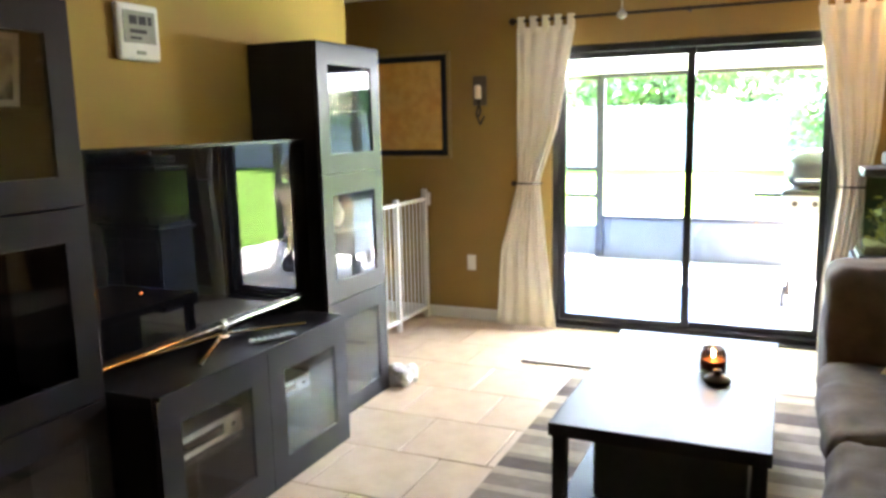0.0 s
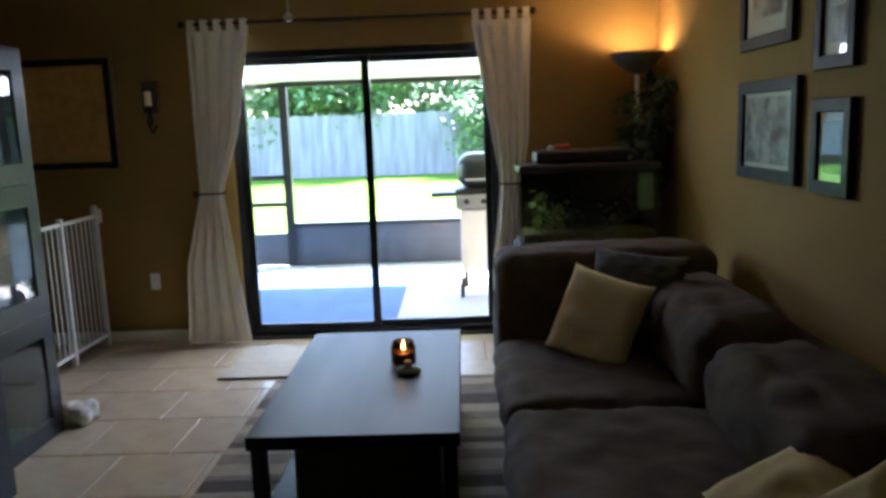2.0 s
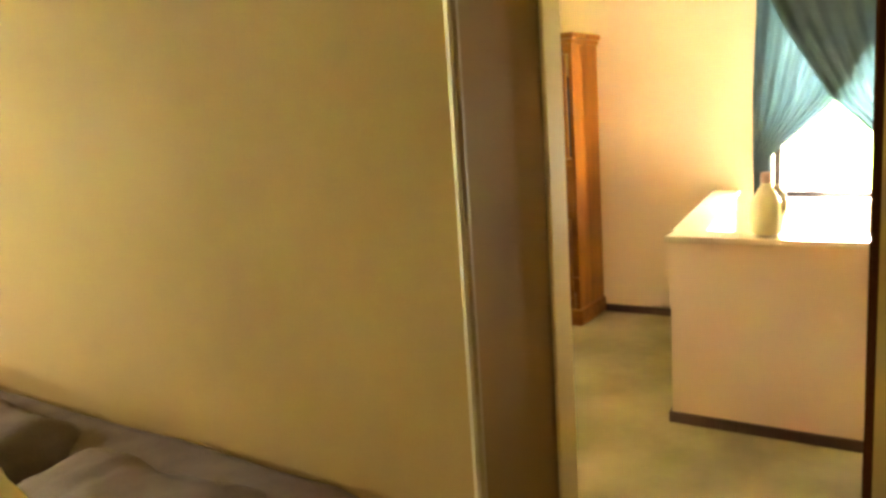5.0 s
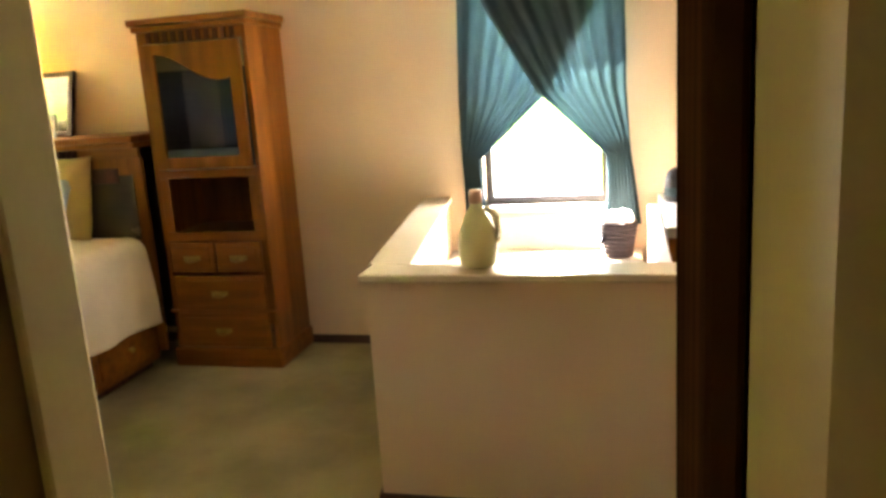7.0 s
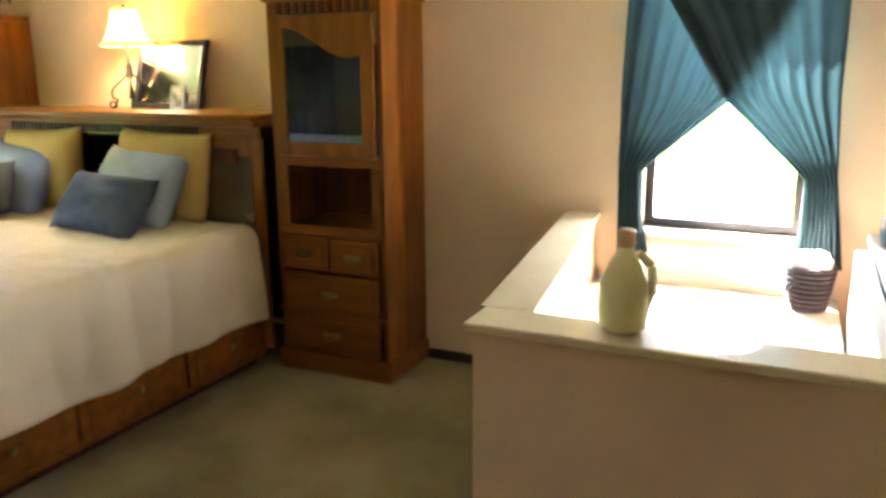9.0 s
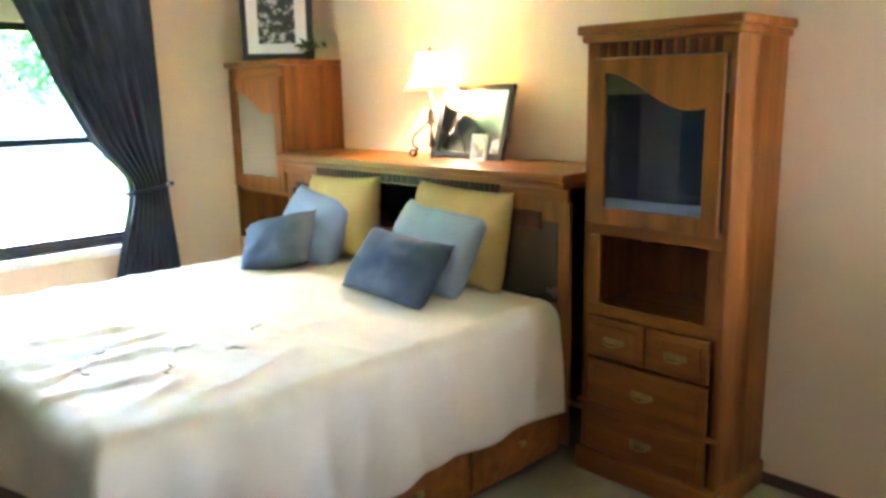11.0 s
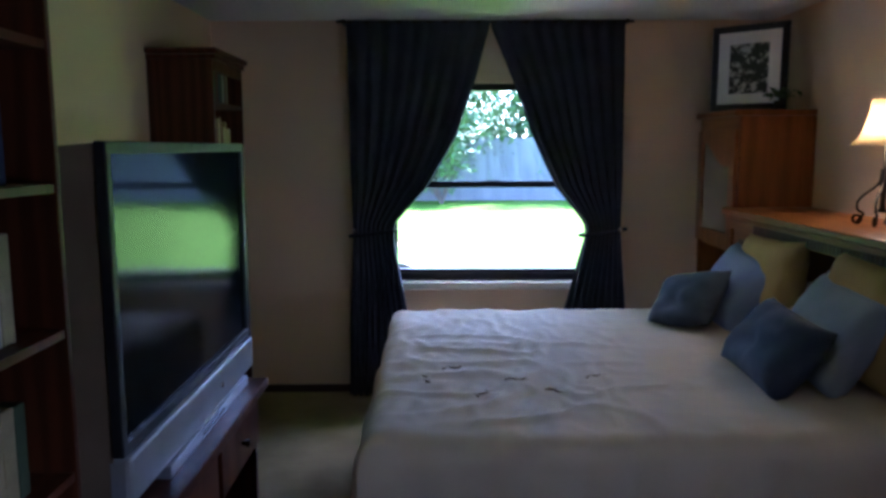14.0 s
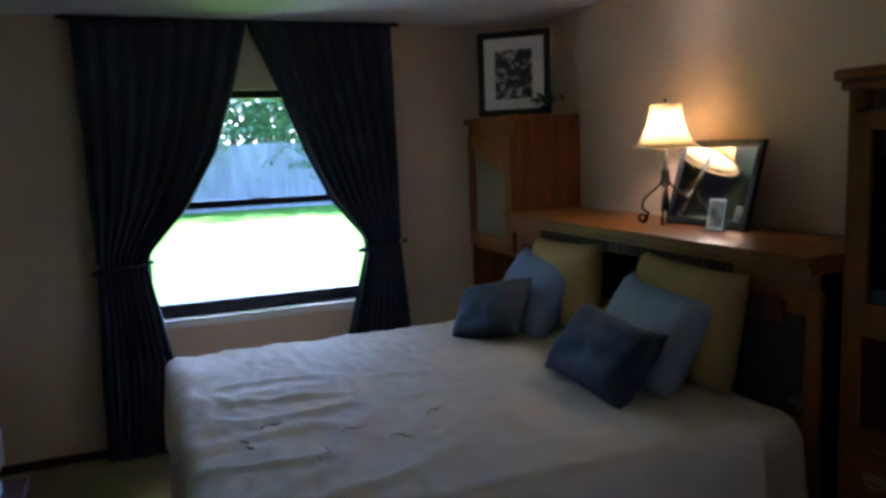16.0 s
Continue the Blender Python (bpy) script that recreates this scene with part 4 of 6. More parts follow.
part("base", spin([(0.12, 0), (0.12, 0.015), (0.1, 0.03), (0.02, 0.05)], 24, (LX, LY, 0.0)), WHITEPL, tl, smooth=True)
part("pole", rod(bmesh.new(), (LX, LY, 0.04), (LX, LY, 1.80), 0.016, 12), WHITEPL, tl)
bm = spin([(0.02, 0), (0.06, 0.02), (0.12, 0.06), (0.165, 0.115), (0.175, 0.135), (0.171, 0.137), (0.16, 0.118), (0.115, 0.066), (0.055, 0.028), (0.01, 0.012)], 30, (LX, LY, 1.785))
part("bowl", bm, mat("metal_bowl", (0.26, 0.25, 0.23), (0.2, 0.19, 0.18), 0.4, metal=0.5, scale=12), tl, smooth=True)
part("bulb", spin([(0.012, 0), (0.024, 0.02), (0.026, 0.045), (0.01, 0.07)], 14, (LX, LY, 1.815)), glow("warm_bulb", (1.0, 0.66, 0.28), 25.0), tl, smooth=True)
pl = thing("potted_plant", (1.36, 5.24, 0), "tall leafy green artificial plant behind the floor lamp", "plant")
part("pot", spin([(0.10, 0), (0.13, 0.24), (0.135, 0.25), (0.12, 0.25), (0.1, 0.22)], 20, (1.33, 5.26, 0.0)), BLKPLASTIC, pl, smooth=True)
rnd = random.Random(3)
spots = []
stems = bmesh.new()
for k in range(16):
    a = rnd.uniform(0, 6.28)
    top = Vector((1.50 + rnd.uniform(-0.12, 0.07), 5.05 + rnd.uniform(-0.26, 0.2), rnd.uniform(1.35, 1.84)))
    base = Vector((1.33, 5.26, 0.2))
    pts = [base.lerp(top, t) + Vector((0.05 * math.sin(5 * t + k), 0.03 * math.cos(4 * t + k), 0)) for t in (0, 0.25, 0.5, 0.75, 1)]
    tube(stems, pts, 0.005, 5)
    for _ in range(95):
        t = 0.45 + 0.55 * rnd.random()
        i = min(3, int(t * 4))
        q = pts[i].lerp(pts[i + 1], t * 4 - i)
        q = q + Vector((rnd.gauss(0, 0.05), rnd.gauss(0, 0.035), rnd.gauss(0, 0.03)))
        q.x, q.y = min(q.x, 1.56), min(q.y, 5.33)
        spots.append(q)
part("stem", stems, BARK, pl)
mesh_part("foliage", leaves(spots, 0.085, 4), LEAFM, pl)
ch = thing("fan_pull_chain", (-0.34, 2.84, 1.9), "brass fan pull chain with a cream knob hanging from the ceiling", "pull chain")
part("chain", rod(bmesh.new(), (-0.34, 2.84, 1.93), (-0.34, 2.84, H - 0.02), 0.0035, 6), mat("pale_brass_chain", (0.6, 0.5, 0.3), (0.5, 0.42, 0.24), 0.35, metal=0.6, scale=30), ch)
part("knob", spin([(0.004, 0), (0.016, 0.006), (0.019, 0.016), (0.012, 0.026), (0.006, 0.034)], 14, (-0.34, 2.84, 1.895)), PORCELAIN, ch, smooth=True)
part("canopy", spin([(0.05, -0.02), (0.055, 0)], 18, (-0.34, 2.84, H)), WHITEPL, ch)


# ---- bedroom things ----
def drawer(cab, x, y0, y1, z0, z1, pulls=1, mt=None):
    d = part("drawer", bx(x - 0.02, x, y0, y1, z0, z1, 0.006), mt or OAKH, cab)
    part("panel", bx(x - 0.026, x - 0.0195, y0 + 0.03, y1 - 0.03, z0 + 0.025, z1 - 0.025, 0.004), mt or OAKH, d)
    for k in range(pulls):
        y = y0 + (y1 - y0) * (k + 1) / (pulls + 1)
        z = (z0 + z1) / 2
        bm = tube(bmesh.new(), [(x - 0.026, y - 0.04, z), (x - 0.045, y - 0.032, z - 0.012), (x - 0.05, y, z - 0.018), (x - 0.045, y + 0.032, z - 0.012), (x - 0.026, y + 0.04, z)], 0.004, 6)
        box(bm, x - 0.03, x - 0.0262, y - 0.05, y + 0.05, z - 0.012, z + 0.014, 0.002)
        part("handle", bm, BRASS, d, "aged brass bail handle")


def arch_door(cab, x, y0, y1, z0, z1, glass, w=0.075):
    """A door with a scalloped head round its pane, facing -x."""
    n = 24
    a, b = y0 + w, y1 - w
    inner, outer = [], []
    for k in range(n + 1):
        u = k / n
        e = u * u * (3 - 2 * u)
        inner.append((a + (b - a) * u, z1 - w - 0.12 + 0.13 * e - 0.05 * math.sin(math.pi * u) * (1 - u)))
        outer.append((y0 + (y1 - y0) * u, z1))
    inner += [(b, z0 + w), (a, z0 + w)]
    outer += [(y1, z0), (y0, z0)]
    bm = loop_frame(outer, inner, 0.0, 0.022, Matrix(((0, -1, 0, x), (1, 0, 0, 0), (0, 0, 1, 0), (0, 0, 0, 1))), 0.003)
    d = part("door", bm, OAK, cab)
    part("pane", bx(x - 0.012, x - 0.007, a - 0.003, b + 0.003, z0 + w - 0.003, z1 - 0.02), glass, d, "glass door pane")
    return d


def cornice(cab, x0, x1, y0, y1, z, dentils=True, front=True):
    part("crown", bx(x0 - 0.035, x1, y0 - 0.03, y1 + 0.03, z - 0.035, z, 0.008), OAKH, cab)
    part("crown_moulding", bx(x0 - 0.02, x1, y0 - 0.016, y1 + 0.016, z - 0.065, z - 0.036, 0.008), OAKH, cab)
    if dentils:
        n = int((y1 - y0 - 0.1) / 0.045)
        for k in range(n):
            y = y0 + 0.05 + k * (y1 - y0 - 0.1) / n
            part("dentil", bx(x0 - 0.012, x0 - 0.0005, y + 0.006, y + 0.034, z - 0.125, z - 0.07, 0.004), MAHOG, cab)


AX, AY0, AY1, AZ = 4.985, 1.945, 2.565, 1.88
ar = thing("pier_cabinet", (5.19, 2.25, 0), "tall honey oak pier cabinet with a glass door and drawers", "cabinet")
for a, b in ((AY0, AY0 + 0.025), (AY1 - 0.025, AY1)):
    part("side", bx(AX, BE - 0.004, a, b, 0.004, AZ - 0.06, 0.003), OAK, ar)
part("back", bx(BE - 0.016, BE - 0.005, AY0 + 0.025, AY1 - 0.025, 0.004, AZ - 0.06), OAK, ar)
part("face_frame", bx(AX - 0.0, AX + 0.02, AY0 + 0.025, AY1 - 0.025, 1.755, AZ - 0.06), OAKH, ar)
for z in (0.10, 0.73, 1.06, 1.79):
    part("shelf", bx(AX + 0.02, BE - 0.016, AY0 + 0.025, AY1 - 0.025, z, z + 0.02), OAKH, ar)
part("face_rail", bx(AX, AX + 0.02, AY0 + 0.025, AY1 - 0.025, 1.055, 1.10, 0.003), OAKH, ar)
part("face_rail", bx(AX, AX + 0.02, AY0 + 0.025, AY1 - 0.025, 0.715, 0.765, 0.003), OAKH, ar)
for a, b in ((AY0 + 0.025, AY0 + 0.075), (AY1 - 0.075, AY1 - 0.025)):
    part("stile", bx(AX, AX + 0.02, a, b, 0.765, 1.055, 0.003), OAK, ar)
arch_door(ar, AX - 0.001, AY0 + 0.035, AY1 - 0.035, 1.105, 1.75, clear("blue_grey_glass", (0.72, 0.76, 0.82)), 0.065)
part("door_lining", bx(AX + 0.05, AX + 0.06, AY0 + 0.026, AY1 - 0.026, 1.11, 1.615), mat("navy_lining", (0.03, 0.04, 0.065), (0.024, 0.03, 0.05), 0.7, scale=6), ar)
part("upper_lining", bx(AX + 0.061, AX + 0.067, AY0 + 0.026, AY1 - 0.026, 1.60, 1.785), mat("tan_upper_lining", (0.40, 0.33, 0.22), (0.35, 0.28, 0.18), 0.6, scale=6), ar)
drawer(ar, AX, AY0 + 0.04, (AY0 + AY1) / 2 - 0.005, 0.54, 0.71, 1)
drawer(ar, AX, (AY0 + AY1) / 2 + 0.005, AY1 - 0.04, 0.54, 0.71, 1)
drawer(ar, AX, AY0 + 0.04, AY1 - 0.04, 0.33, 0.525, 1)
drawer(ar, AX, AY0 + 0.04, AY1 - 0.04, 0.12, 0.315, 1)
part("plinth", bx(AX - 0.025, BE - 0.004, AY0 - 0.018, AY1 + 0.018, 0.004, 0.115, 0.014), OAKH, ar)
part("waist_moulding", bx(AX - 0.024, AX - 0.001, AY0 - 0.008, AY1 + 0.008, 0.316, 0.332, 0.005), OAKH, ar)
cornice(ar, AX, BE - 0.004, AY0, AY1, AZ)
bk2 = thing("folded_cloth", (5.0, 2.2, 1.08), "pale folded cloth stack behind the glass door", "linen")
part("stack", soft(5.0, 5.03, 2.02, 2.5, 1.081, 1.205, 0.012, 8, 0, 0.003), mat("pale_blue_linen", (0.55, 0.62, 0.74), (0.5, 0.57, 0.7), 0.9, scale=20), bk2)

HY0, HY1, HZ = 4.75, 5.405, 1.855
hu = thing("pier_cabinet", (5.18, 5.08, 0), "tall honey oak pier cabinet in the corner by the window", "cabinet")
for a, b in ((HY0, HY0 + 0.025), (HY1 - 0.025, HY1)):
    part("side", bx(AX - 0.02, BE - 0.004, a, b, 0.004, HZ - 0.036, 0.003), OAK, hu)
part("back", bx(BE - 0.016, BE - 0.005, HY0 + 0.025, HY1 - 0.025, 0.004, HZ - 0.036), OAK, hu)
for z in (0.10, 0.73, 1.02, 1.40, 1.79):
    part("shelf", bx(AX, BE - 0.016, HY0 + 0.025, HY1 - 0.025, z, z + 0.02), OAKH, hu)
part("face_frame", bx(AX - 0.02, AX, HY0 + 0.025, HY1 - 0.025, 1.74, HZ - 0.036), OAKH, hu)
arch_door(hu, AX - 0.021, HY0 + 0.02, HY1 - 0.03, 1.05, 1.745, mat("frosted_mirror", (0.42, 0.36, 0.26), (0.38, 0.32, 0.22), 0.2, metal=0.5, scale=3, bump=0), 0.085)
for z0, z1 in ((0.54, 0.71), (0.33, 0.525), (0.12, 0.315)):
    drawer(hu, AX - 0.02, HY0 + 0.04, HY1 - 0.04, z0, z1)
part("crown", bx(AX - 0.055, BE - 0.004, HY0 - 0.004, HY1 - 0.001, HZ - 0.035, HZ, 0.008), OAKH, hu)

# headboard wall unit between the two cabinets
hb = thing("headboard", (5.15, 3.66, 0), "honey oak bookcase headboard with a mantel shelf", "headboard")
part("mantel", bx(4.87, BE - 0.004, AY1 + 0.035, HY0 - 0.006, 1.265, 1.30, 0.008), OAKH, hb)
part("mantel_moulding", bx(4.89, BE - 0.02, AY1 + 0.04, HY0 - 0.01, 1.235, 1.264, 0.008), OAKH, hb)
for k in range(44):
    y = 2.98 + k * 0.032
    part("dentil", bx(4.905, 4.925, y, y + 0.02, 1.19, 1.234, 0.003), MAHOG, hb)
part("fascia", bx(4.926, 4.945, AY1 + 0.045, HY0 - 0.012, 1.18, 1.234), OAKH, hb)
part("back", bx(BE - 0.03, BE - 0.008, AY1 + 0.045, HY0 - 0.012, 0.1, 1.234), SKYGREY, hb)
part("panel", bx(4.95, 4.975, 3.12, 4.30, 0.1, 0.92, 0.004), OAKH, hb)
part("shelf", bx(4.95, BE - 0.03, 3.12, 4.30, 0.921, 0.945), OAKH, hb)
for y in (3.06, 4.30):
    part("pilaster", bx(4.915, BE - 0.03, y, y + 0.06, 0.1, 1.18, 0.008), OAK, hb)
for a, b in ((AY1 + 0.045, 3.06), (4.36, HY0 - 0.012)):
    dr = part("side_panel", bx(4.945, 4.965, a, b, 0.1, 1.179, 0.004), OAK, hb)
    part("inset", bx(4.94, 4.9445, a + 0.06, b - 0.06, 0.74, 1.09, 0.004), mat("bronze_mirror_inset", (0.12, 0.09, 0.05), (0.09, 0.07, 0.035), 0.25, metal=0.6, scale=5, bump=0), dr)
    part("carving", soft(4.93, 4.944, (a + b) / 2 - 0.08, (a + b) / 2 + 0.08, 1.05, 1.13, 0.006, 8, 0, 0.004, 30), MAHOG, dr)

# bed
bed = thing("bed", (4.0, 3.63, 0), "wide oak platform bed with drawers under an ivory bedspread", "bed")
part("platform", bx(3.16, 4.945, 2.66, 4.58, 0.06, 0.36, 0.006), OAKH, bed)
part("plinth", bx(3.2, 4.945, 2.72, 4.54, 0.004, 0.06), MAHOG, bed)
for x0, x1 in ((3.22, 3.78), (3.8, 4.36), (4.38, 4.92)):
    d = part("drawer", bx(x0, x1, 2.64, 2.659, 0.09, 0.33, 0.005), OAKH, bed)
    part("panel", bx(x0 + 0.04, x1 - 0.04, 2.632, 2.6395, 0.125, 0.295, 0.004), OAKH, d)
    part("handle", spin([(0.008, 0), (0.008, 0.012), (0.017, 0.018), (0.012, 0.028)], 12, m=pose((x0 + x1) / 2, 2.632, 0.21, 90)), BRASS, d, "brass drawer knob")
part("mattress", soft(3.08, 4.935, 2.69, 4.56, 0.365, 0.70, 0.06, 8, 0.01, 0.0), PAPER, bed, smooth=True)
sp = thing("bedspread", (4.0, 3.63, 0.3), "rumpled ivory cotton bedspread hanging over the bed sides", "bedspread")
bm = bmesh.new()
NX, NY = 130, 150
grid = []
for j in range(NY + 1):
    s = -1.42 + 2.84 * j / NY
    row = []
    for i in range(NX + 1):
        q = i / NX
        lx = -0.42 + (4.87 - 3.03 + 0.42) * q
        # fold the cloth over the near, far and foot edges
        def over(d, r=0.07):
            if d <= 0:
                return 0.0, 0.0
            a = min(d / r, math.pi / 2)
            return r * math.sin(a), r * (1 - math.cos(a)) + max(0.0, d - r * math.pi / 2)
        oy, dy = over(abs(s) - 0.92)
        ox, dx = over(-lx)
        x = max(0.0, lx) - ox + 3.06
        y = 3.625 + math.copysign(min(abs(s), 0.92) + oy, s)
        z = 0.735 - max(dx, dy)
        n1 = noise.noise(Vector((x * 2.2, y * 2.2, 0.3)))
        ridge = 0.05 - min(0.05, abs(noise.noise(Vector((x * 2.1 + 0.7 * n1, y * 4.2 + 1.5, 1.7)))) * 0.25)
        ridge2 = 0.05 - min(0.05, abs(noise.noise(Vector((x * 9.5 + n1, y * 5.1 + 4.5, 6.7)))) * 0.22)
        ridge3 = noise.noise(Vector((x * 17 + 2 * n1, y * 9 + 1.5 * n1, 9.1))) * math.exp(-((x - 3.15) / 0.5) ** 2)
        flat = math.exp(-max(dx, dy) * 6)
        z += flat * (0.012 * n1 + 0.20 * ridge * (0.35 + 0.9 * math.exp(-((x - 3.3) / 0.7) ** 2)) + 0.10 * ridge2 + 0.007 * ridge3 + 0.02 * math.exp(-((x - 4.7) / 0.3) ** 2))
        hang = max(dx, dy)
        if hang > 0.02:
            along = x if dy >= dx else y
            f = (0.018 * math.sin(along * 13 + 2 * n1) + 0.02 * noise.noise(Vector((along * 4, 3.3, s)))) * min(1, hang / 0.25)
            slack = 0.05 * hang
            if dy >= dx:
                y += math.copysign(f + slack, s)
            else:
                x -= f + slack
            z += 0.04 * noise.noise(Vector((along * 1.6, 8.8, 0))) * min(1, hang / 0.2)
        row.append(bm.verts.new((x, y, z)))
    grid.append(row)
for j in range(NY):
    for i in range(NX):
        bm.faces.new((grid[j][i], grid[j][i + 1], grid[j + 1][i + 1], grid[j + 1][i]))
grid_top = {(i, j): grid[j][i].co.copy() for j in range(NY + 1) for i in range(NX + 1)}
part("cloth", bm, BEDSPREAD, sp, smooth=True, solid=0.012)
THREAD = mat("tan_brown_embroidery", (0.55, 0.42, 0.26), (0.48, 0.35, 0.20), 0.8, scale=40, fine=200)
rnd = random.Random(21)
for i, j, turn in ((38, 66, 0.4), (32, 58, 1.9), (52, 56, 0.2), (60, 49, 2.6), (44, 47, 1.1), (70, 58, 0.7)):
    at = grid_top[(i, j)]
    bm = bmesh.new()
    line = []
    for k in range(7):
        d = 0.014 * (k - 3)
        line.append(at + Vector((d * math.cos(turn) - 0.012 * math.sin(k * 1.1) * math.sin(turn), d * math.sin(turn) + 0.012 * math.sin(k * 1.1) * math.cos(turn), 0.010)))
    tube(bm, line, 0.0035, 5)
    for k in (1, 3, 5):
        a = turn + rnd.choice((-1, 1)) * 0.9
        tip = line[k] + Vector((0.03 * math.cos(a), 0.03 * math.sin(a), 0))
        side = Vector((-math.sin(a), math.cos(a), 0)) * 0.009
        mid = (line[k] + tip) / 2
        quad = [bm.verts.new(q + Vector((0, 0, 0.002))) for q in (line[k], mid + side, tip, mid - side)]
        bm.faces.new(quad)
    part("embroidered_sprig", bm, THREAD, sp, "tan-brown embroidered sprig")
G = "bed pillows"
ZB = 0.75
for (lab, mt_, w, h, t, x, y, yaw, lean, roll) in (
        ("mustard gold pillow standing against the headboard", MUSTARD, 0.62, 0.46, 0.18, 4.84, 4.10, -90, 9, -3),
        ("mustard gold pillow standing against the headboard", MUSTARD, 0.62, 0.47, 0.2, 4.84, 3.20, -90, 9, 2),
        ("mustard gold pillow lying low behind the blue ones", MUSTARD, 0.6, 0.24, 0.2, 4.72, 3.40, -90, 34, 0),
        ("pale sky-blue pillow leaning on a gold pillow", SKYBLUE, 0.56, 0.42, 0.16, 4.64, 4.18, -84, 32, 8),
        ("pale grey-blue pillow leaning on a gold pillow", PALEGREY, 0.60, 0.42, 0.17, 4.65, 3.26, -92, 30, 4),
        ("small steel-blue velvet pillow lying in front", STEEL, 0.44, 0.32, 0.15, 4.41, 4.15, -76, 38, -17),
        ("small steel-blue velvet pillow lying in front", STEEL, 0.56, 0.33, 0.16, 4.44, 3.26, -90, 38, 3)):
    cushion_thing(lab, mt_, w, h, t, stand(x, y, ZB, yaw, lean, w, h, roll), x * 3 + y * 7, G, "bed_pillow")

# on the mantel: lamp, framed mirror, small photo
lp = thing("table_lamp", (5.18, 3.69, 1.30), "scrolled dark iron table lamp with an ivory bell shade, lit", "table lamp")
bm = spin([(0.022, 0.0), (0.014, 0.02), (0.01, 0.1), (0.02, 0.12), (0.01, 0.14), (0.01, 0.34)], 14, (5.18, 3.69, 1.36))
part("stem", bm, IRON, lp, smooth=True)
for k in range(4):
    a = math.pi / 4 + k * math.pi / 2
    c, s = math.cos(a), math.sin(a)
    pts = []
    for t in np.linspace(0, 1, 18):
        r = 0.09 * (1 - t) ** 2 + 0.012 + 0.055 * math.sin(math.pi * min(1, t * 1.25)) ** 2 * (t > 0.2)
        pts.append((5.18 + c * r, 3.69 + s * r, 1.308 + 0.24 * t))
    part("scroll", tube(bmesh.new(), pts, 0.006, 6), IRON, lp)
    part("foot", tube(bmesh.new(), [(5.18 + c * (0.1 + 0.018 * math.cos(q)), 3.69 + s * (0.1 + 0.018 * math.cos(q)), 1.325 + 0.018 * math.sin(q)) for q in np.linspace(0, 6.28, 13)], 0.006, 6), IRON, lp)
bm = bmesh.new()
rings = []
for t in np.linspace(0, 1, 9):
    r = 0.143 - 0.078 * t ** 0.6 - 0.01 * math.sin(math.pi * t)
    rings.append([bm.verts.new((5.18 + (r + 0.004 * abs(math.cos(q * 4))) * math.cos(q), 3.69 + (r + 0.004 * abs(math.cos(q * 4))) * math.sin(q), 1.65 + 0.19 * t)) for q in np.linspace(0, 2 * math.pi, 48, endpoint=False)])
for a, b in zip(rings, rings[1:]):
    for k in range(48):
        bm.faces.new((a[k], a[(k + 1) % 48], b[(k + 1) % 48], b[k]))
part("shade", bm, SHADE, lp, "ivory silk bell shade", smooth=True, solid=0.002)
for r, z in ((0.145, 1.65), (0.066, 1.84)):
    part("shade_trim", tube(bmesh.new(), [(5.18 + r * math.cos(q), 3.69 + r * math.sin(q), z) for q in np.linspace(0, 6.2832, 37)], 0.004, 6), SHADE, lp)
part("bulb", spin([(0.012, 0), (0.028, 0.03), (0.028, 0.05), (0.008, 0.075)], 12, (5.18, 3.69, 1.69)), glow("lamp_bulb", (1.0, 0.8, 0.48), 12.0), lp, smooth=True)
part("finial", spin([(0.004, 0), (0.012, 0.012), (0.004, 0.028)], 10, (5.18, 3.69, 1.842)), IRON, lp)
part("harp", tube(bmesh.new(), [(5.18, 3.69 + 0.035 * math.sin(math.pi * t), 1.68 + 0.165 * t) for t in np.linspace(0, 1, 9)] , 0.003, 5), BRASS, lp)
MM = Matrix(((0, -1, 0, 5.22), (1, 0, 0, 0), (0, 0, 1, 1.302), (0, 0, 0, 1))) @ pose(0, 0, 0, 16)
mr = thing("framed_mirror", (5.25, 3.52, 1.30), "black-framed mirror leaning on the wall over the mantel", "mirror")
part("frame", ring_frame(3.23, 3.73, 0.0, 0.385, 0.032, -0.012, 0.012, MM, 0.004), BLKPLASTIC, mr)
part("glass", bx(3.26, 3.70, 0.002, 0.006, 0.03, 0.355, 0, MM), MIRROR, mr, "silvered mirror glass")
sphoto = thing("small_photo_frame", (5.12, 3.33, 1.30), "small silver photo frame in front of the mirror", "photo frame")
PM = Matrix(((0, -1, 0, 5.15), (1, 0, 0, 3.33), (0, 0, 1, 1.302), (0, 0, 0, 1))) @ pose(0, 0, 0, 10)
part("frame", ring_frame(-0.05, 0.05, 0, 0.13, 0.014, -0.006, 0.006, PM, 0.002), SILVER, sphoto)
part("print", bx(-0.037, 0.037, -0.001, 0.003, 0.013, 0.117, 0, PM), PHOTO, sphoto)
# picture on the corner cabinet
PT = pose(5.09, 4.99, HZ + 0.002, 0, 0, -43) @ pose(0, 0, 0, -0.5)
pc = thing("framed_print", (5.09, 4.99, HZ), "black-framed tree print leaning in the corner", "picture")
part("frame", ring_frame(-0.225, 0.225, 0, 0.50, 0.04, -0.012, 0.012, PT, 0.004), BLKPLASTIC, pc)
part("mount", bx(-0.187, 0.187, -0.004, 0.004, 0.038, 0.462, 0, PT), PAPER, pc, "white mat board")
part("print", bx(-0.115, 0.115, -0.008, -0.0045, 0.10, 0.39, 0, PT), mat("tree_print", (0.04, 0.045, 0.035), (0.5, 0.48, 0.42), 0.6, scale=22, fine=60, bump=0, contrast=(0.48, 0.6)), pc)
sm = thing("small_plant", (5.2, 4.83, HZ), "small green potted plant beside the print", "plant")
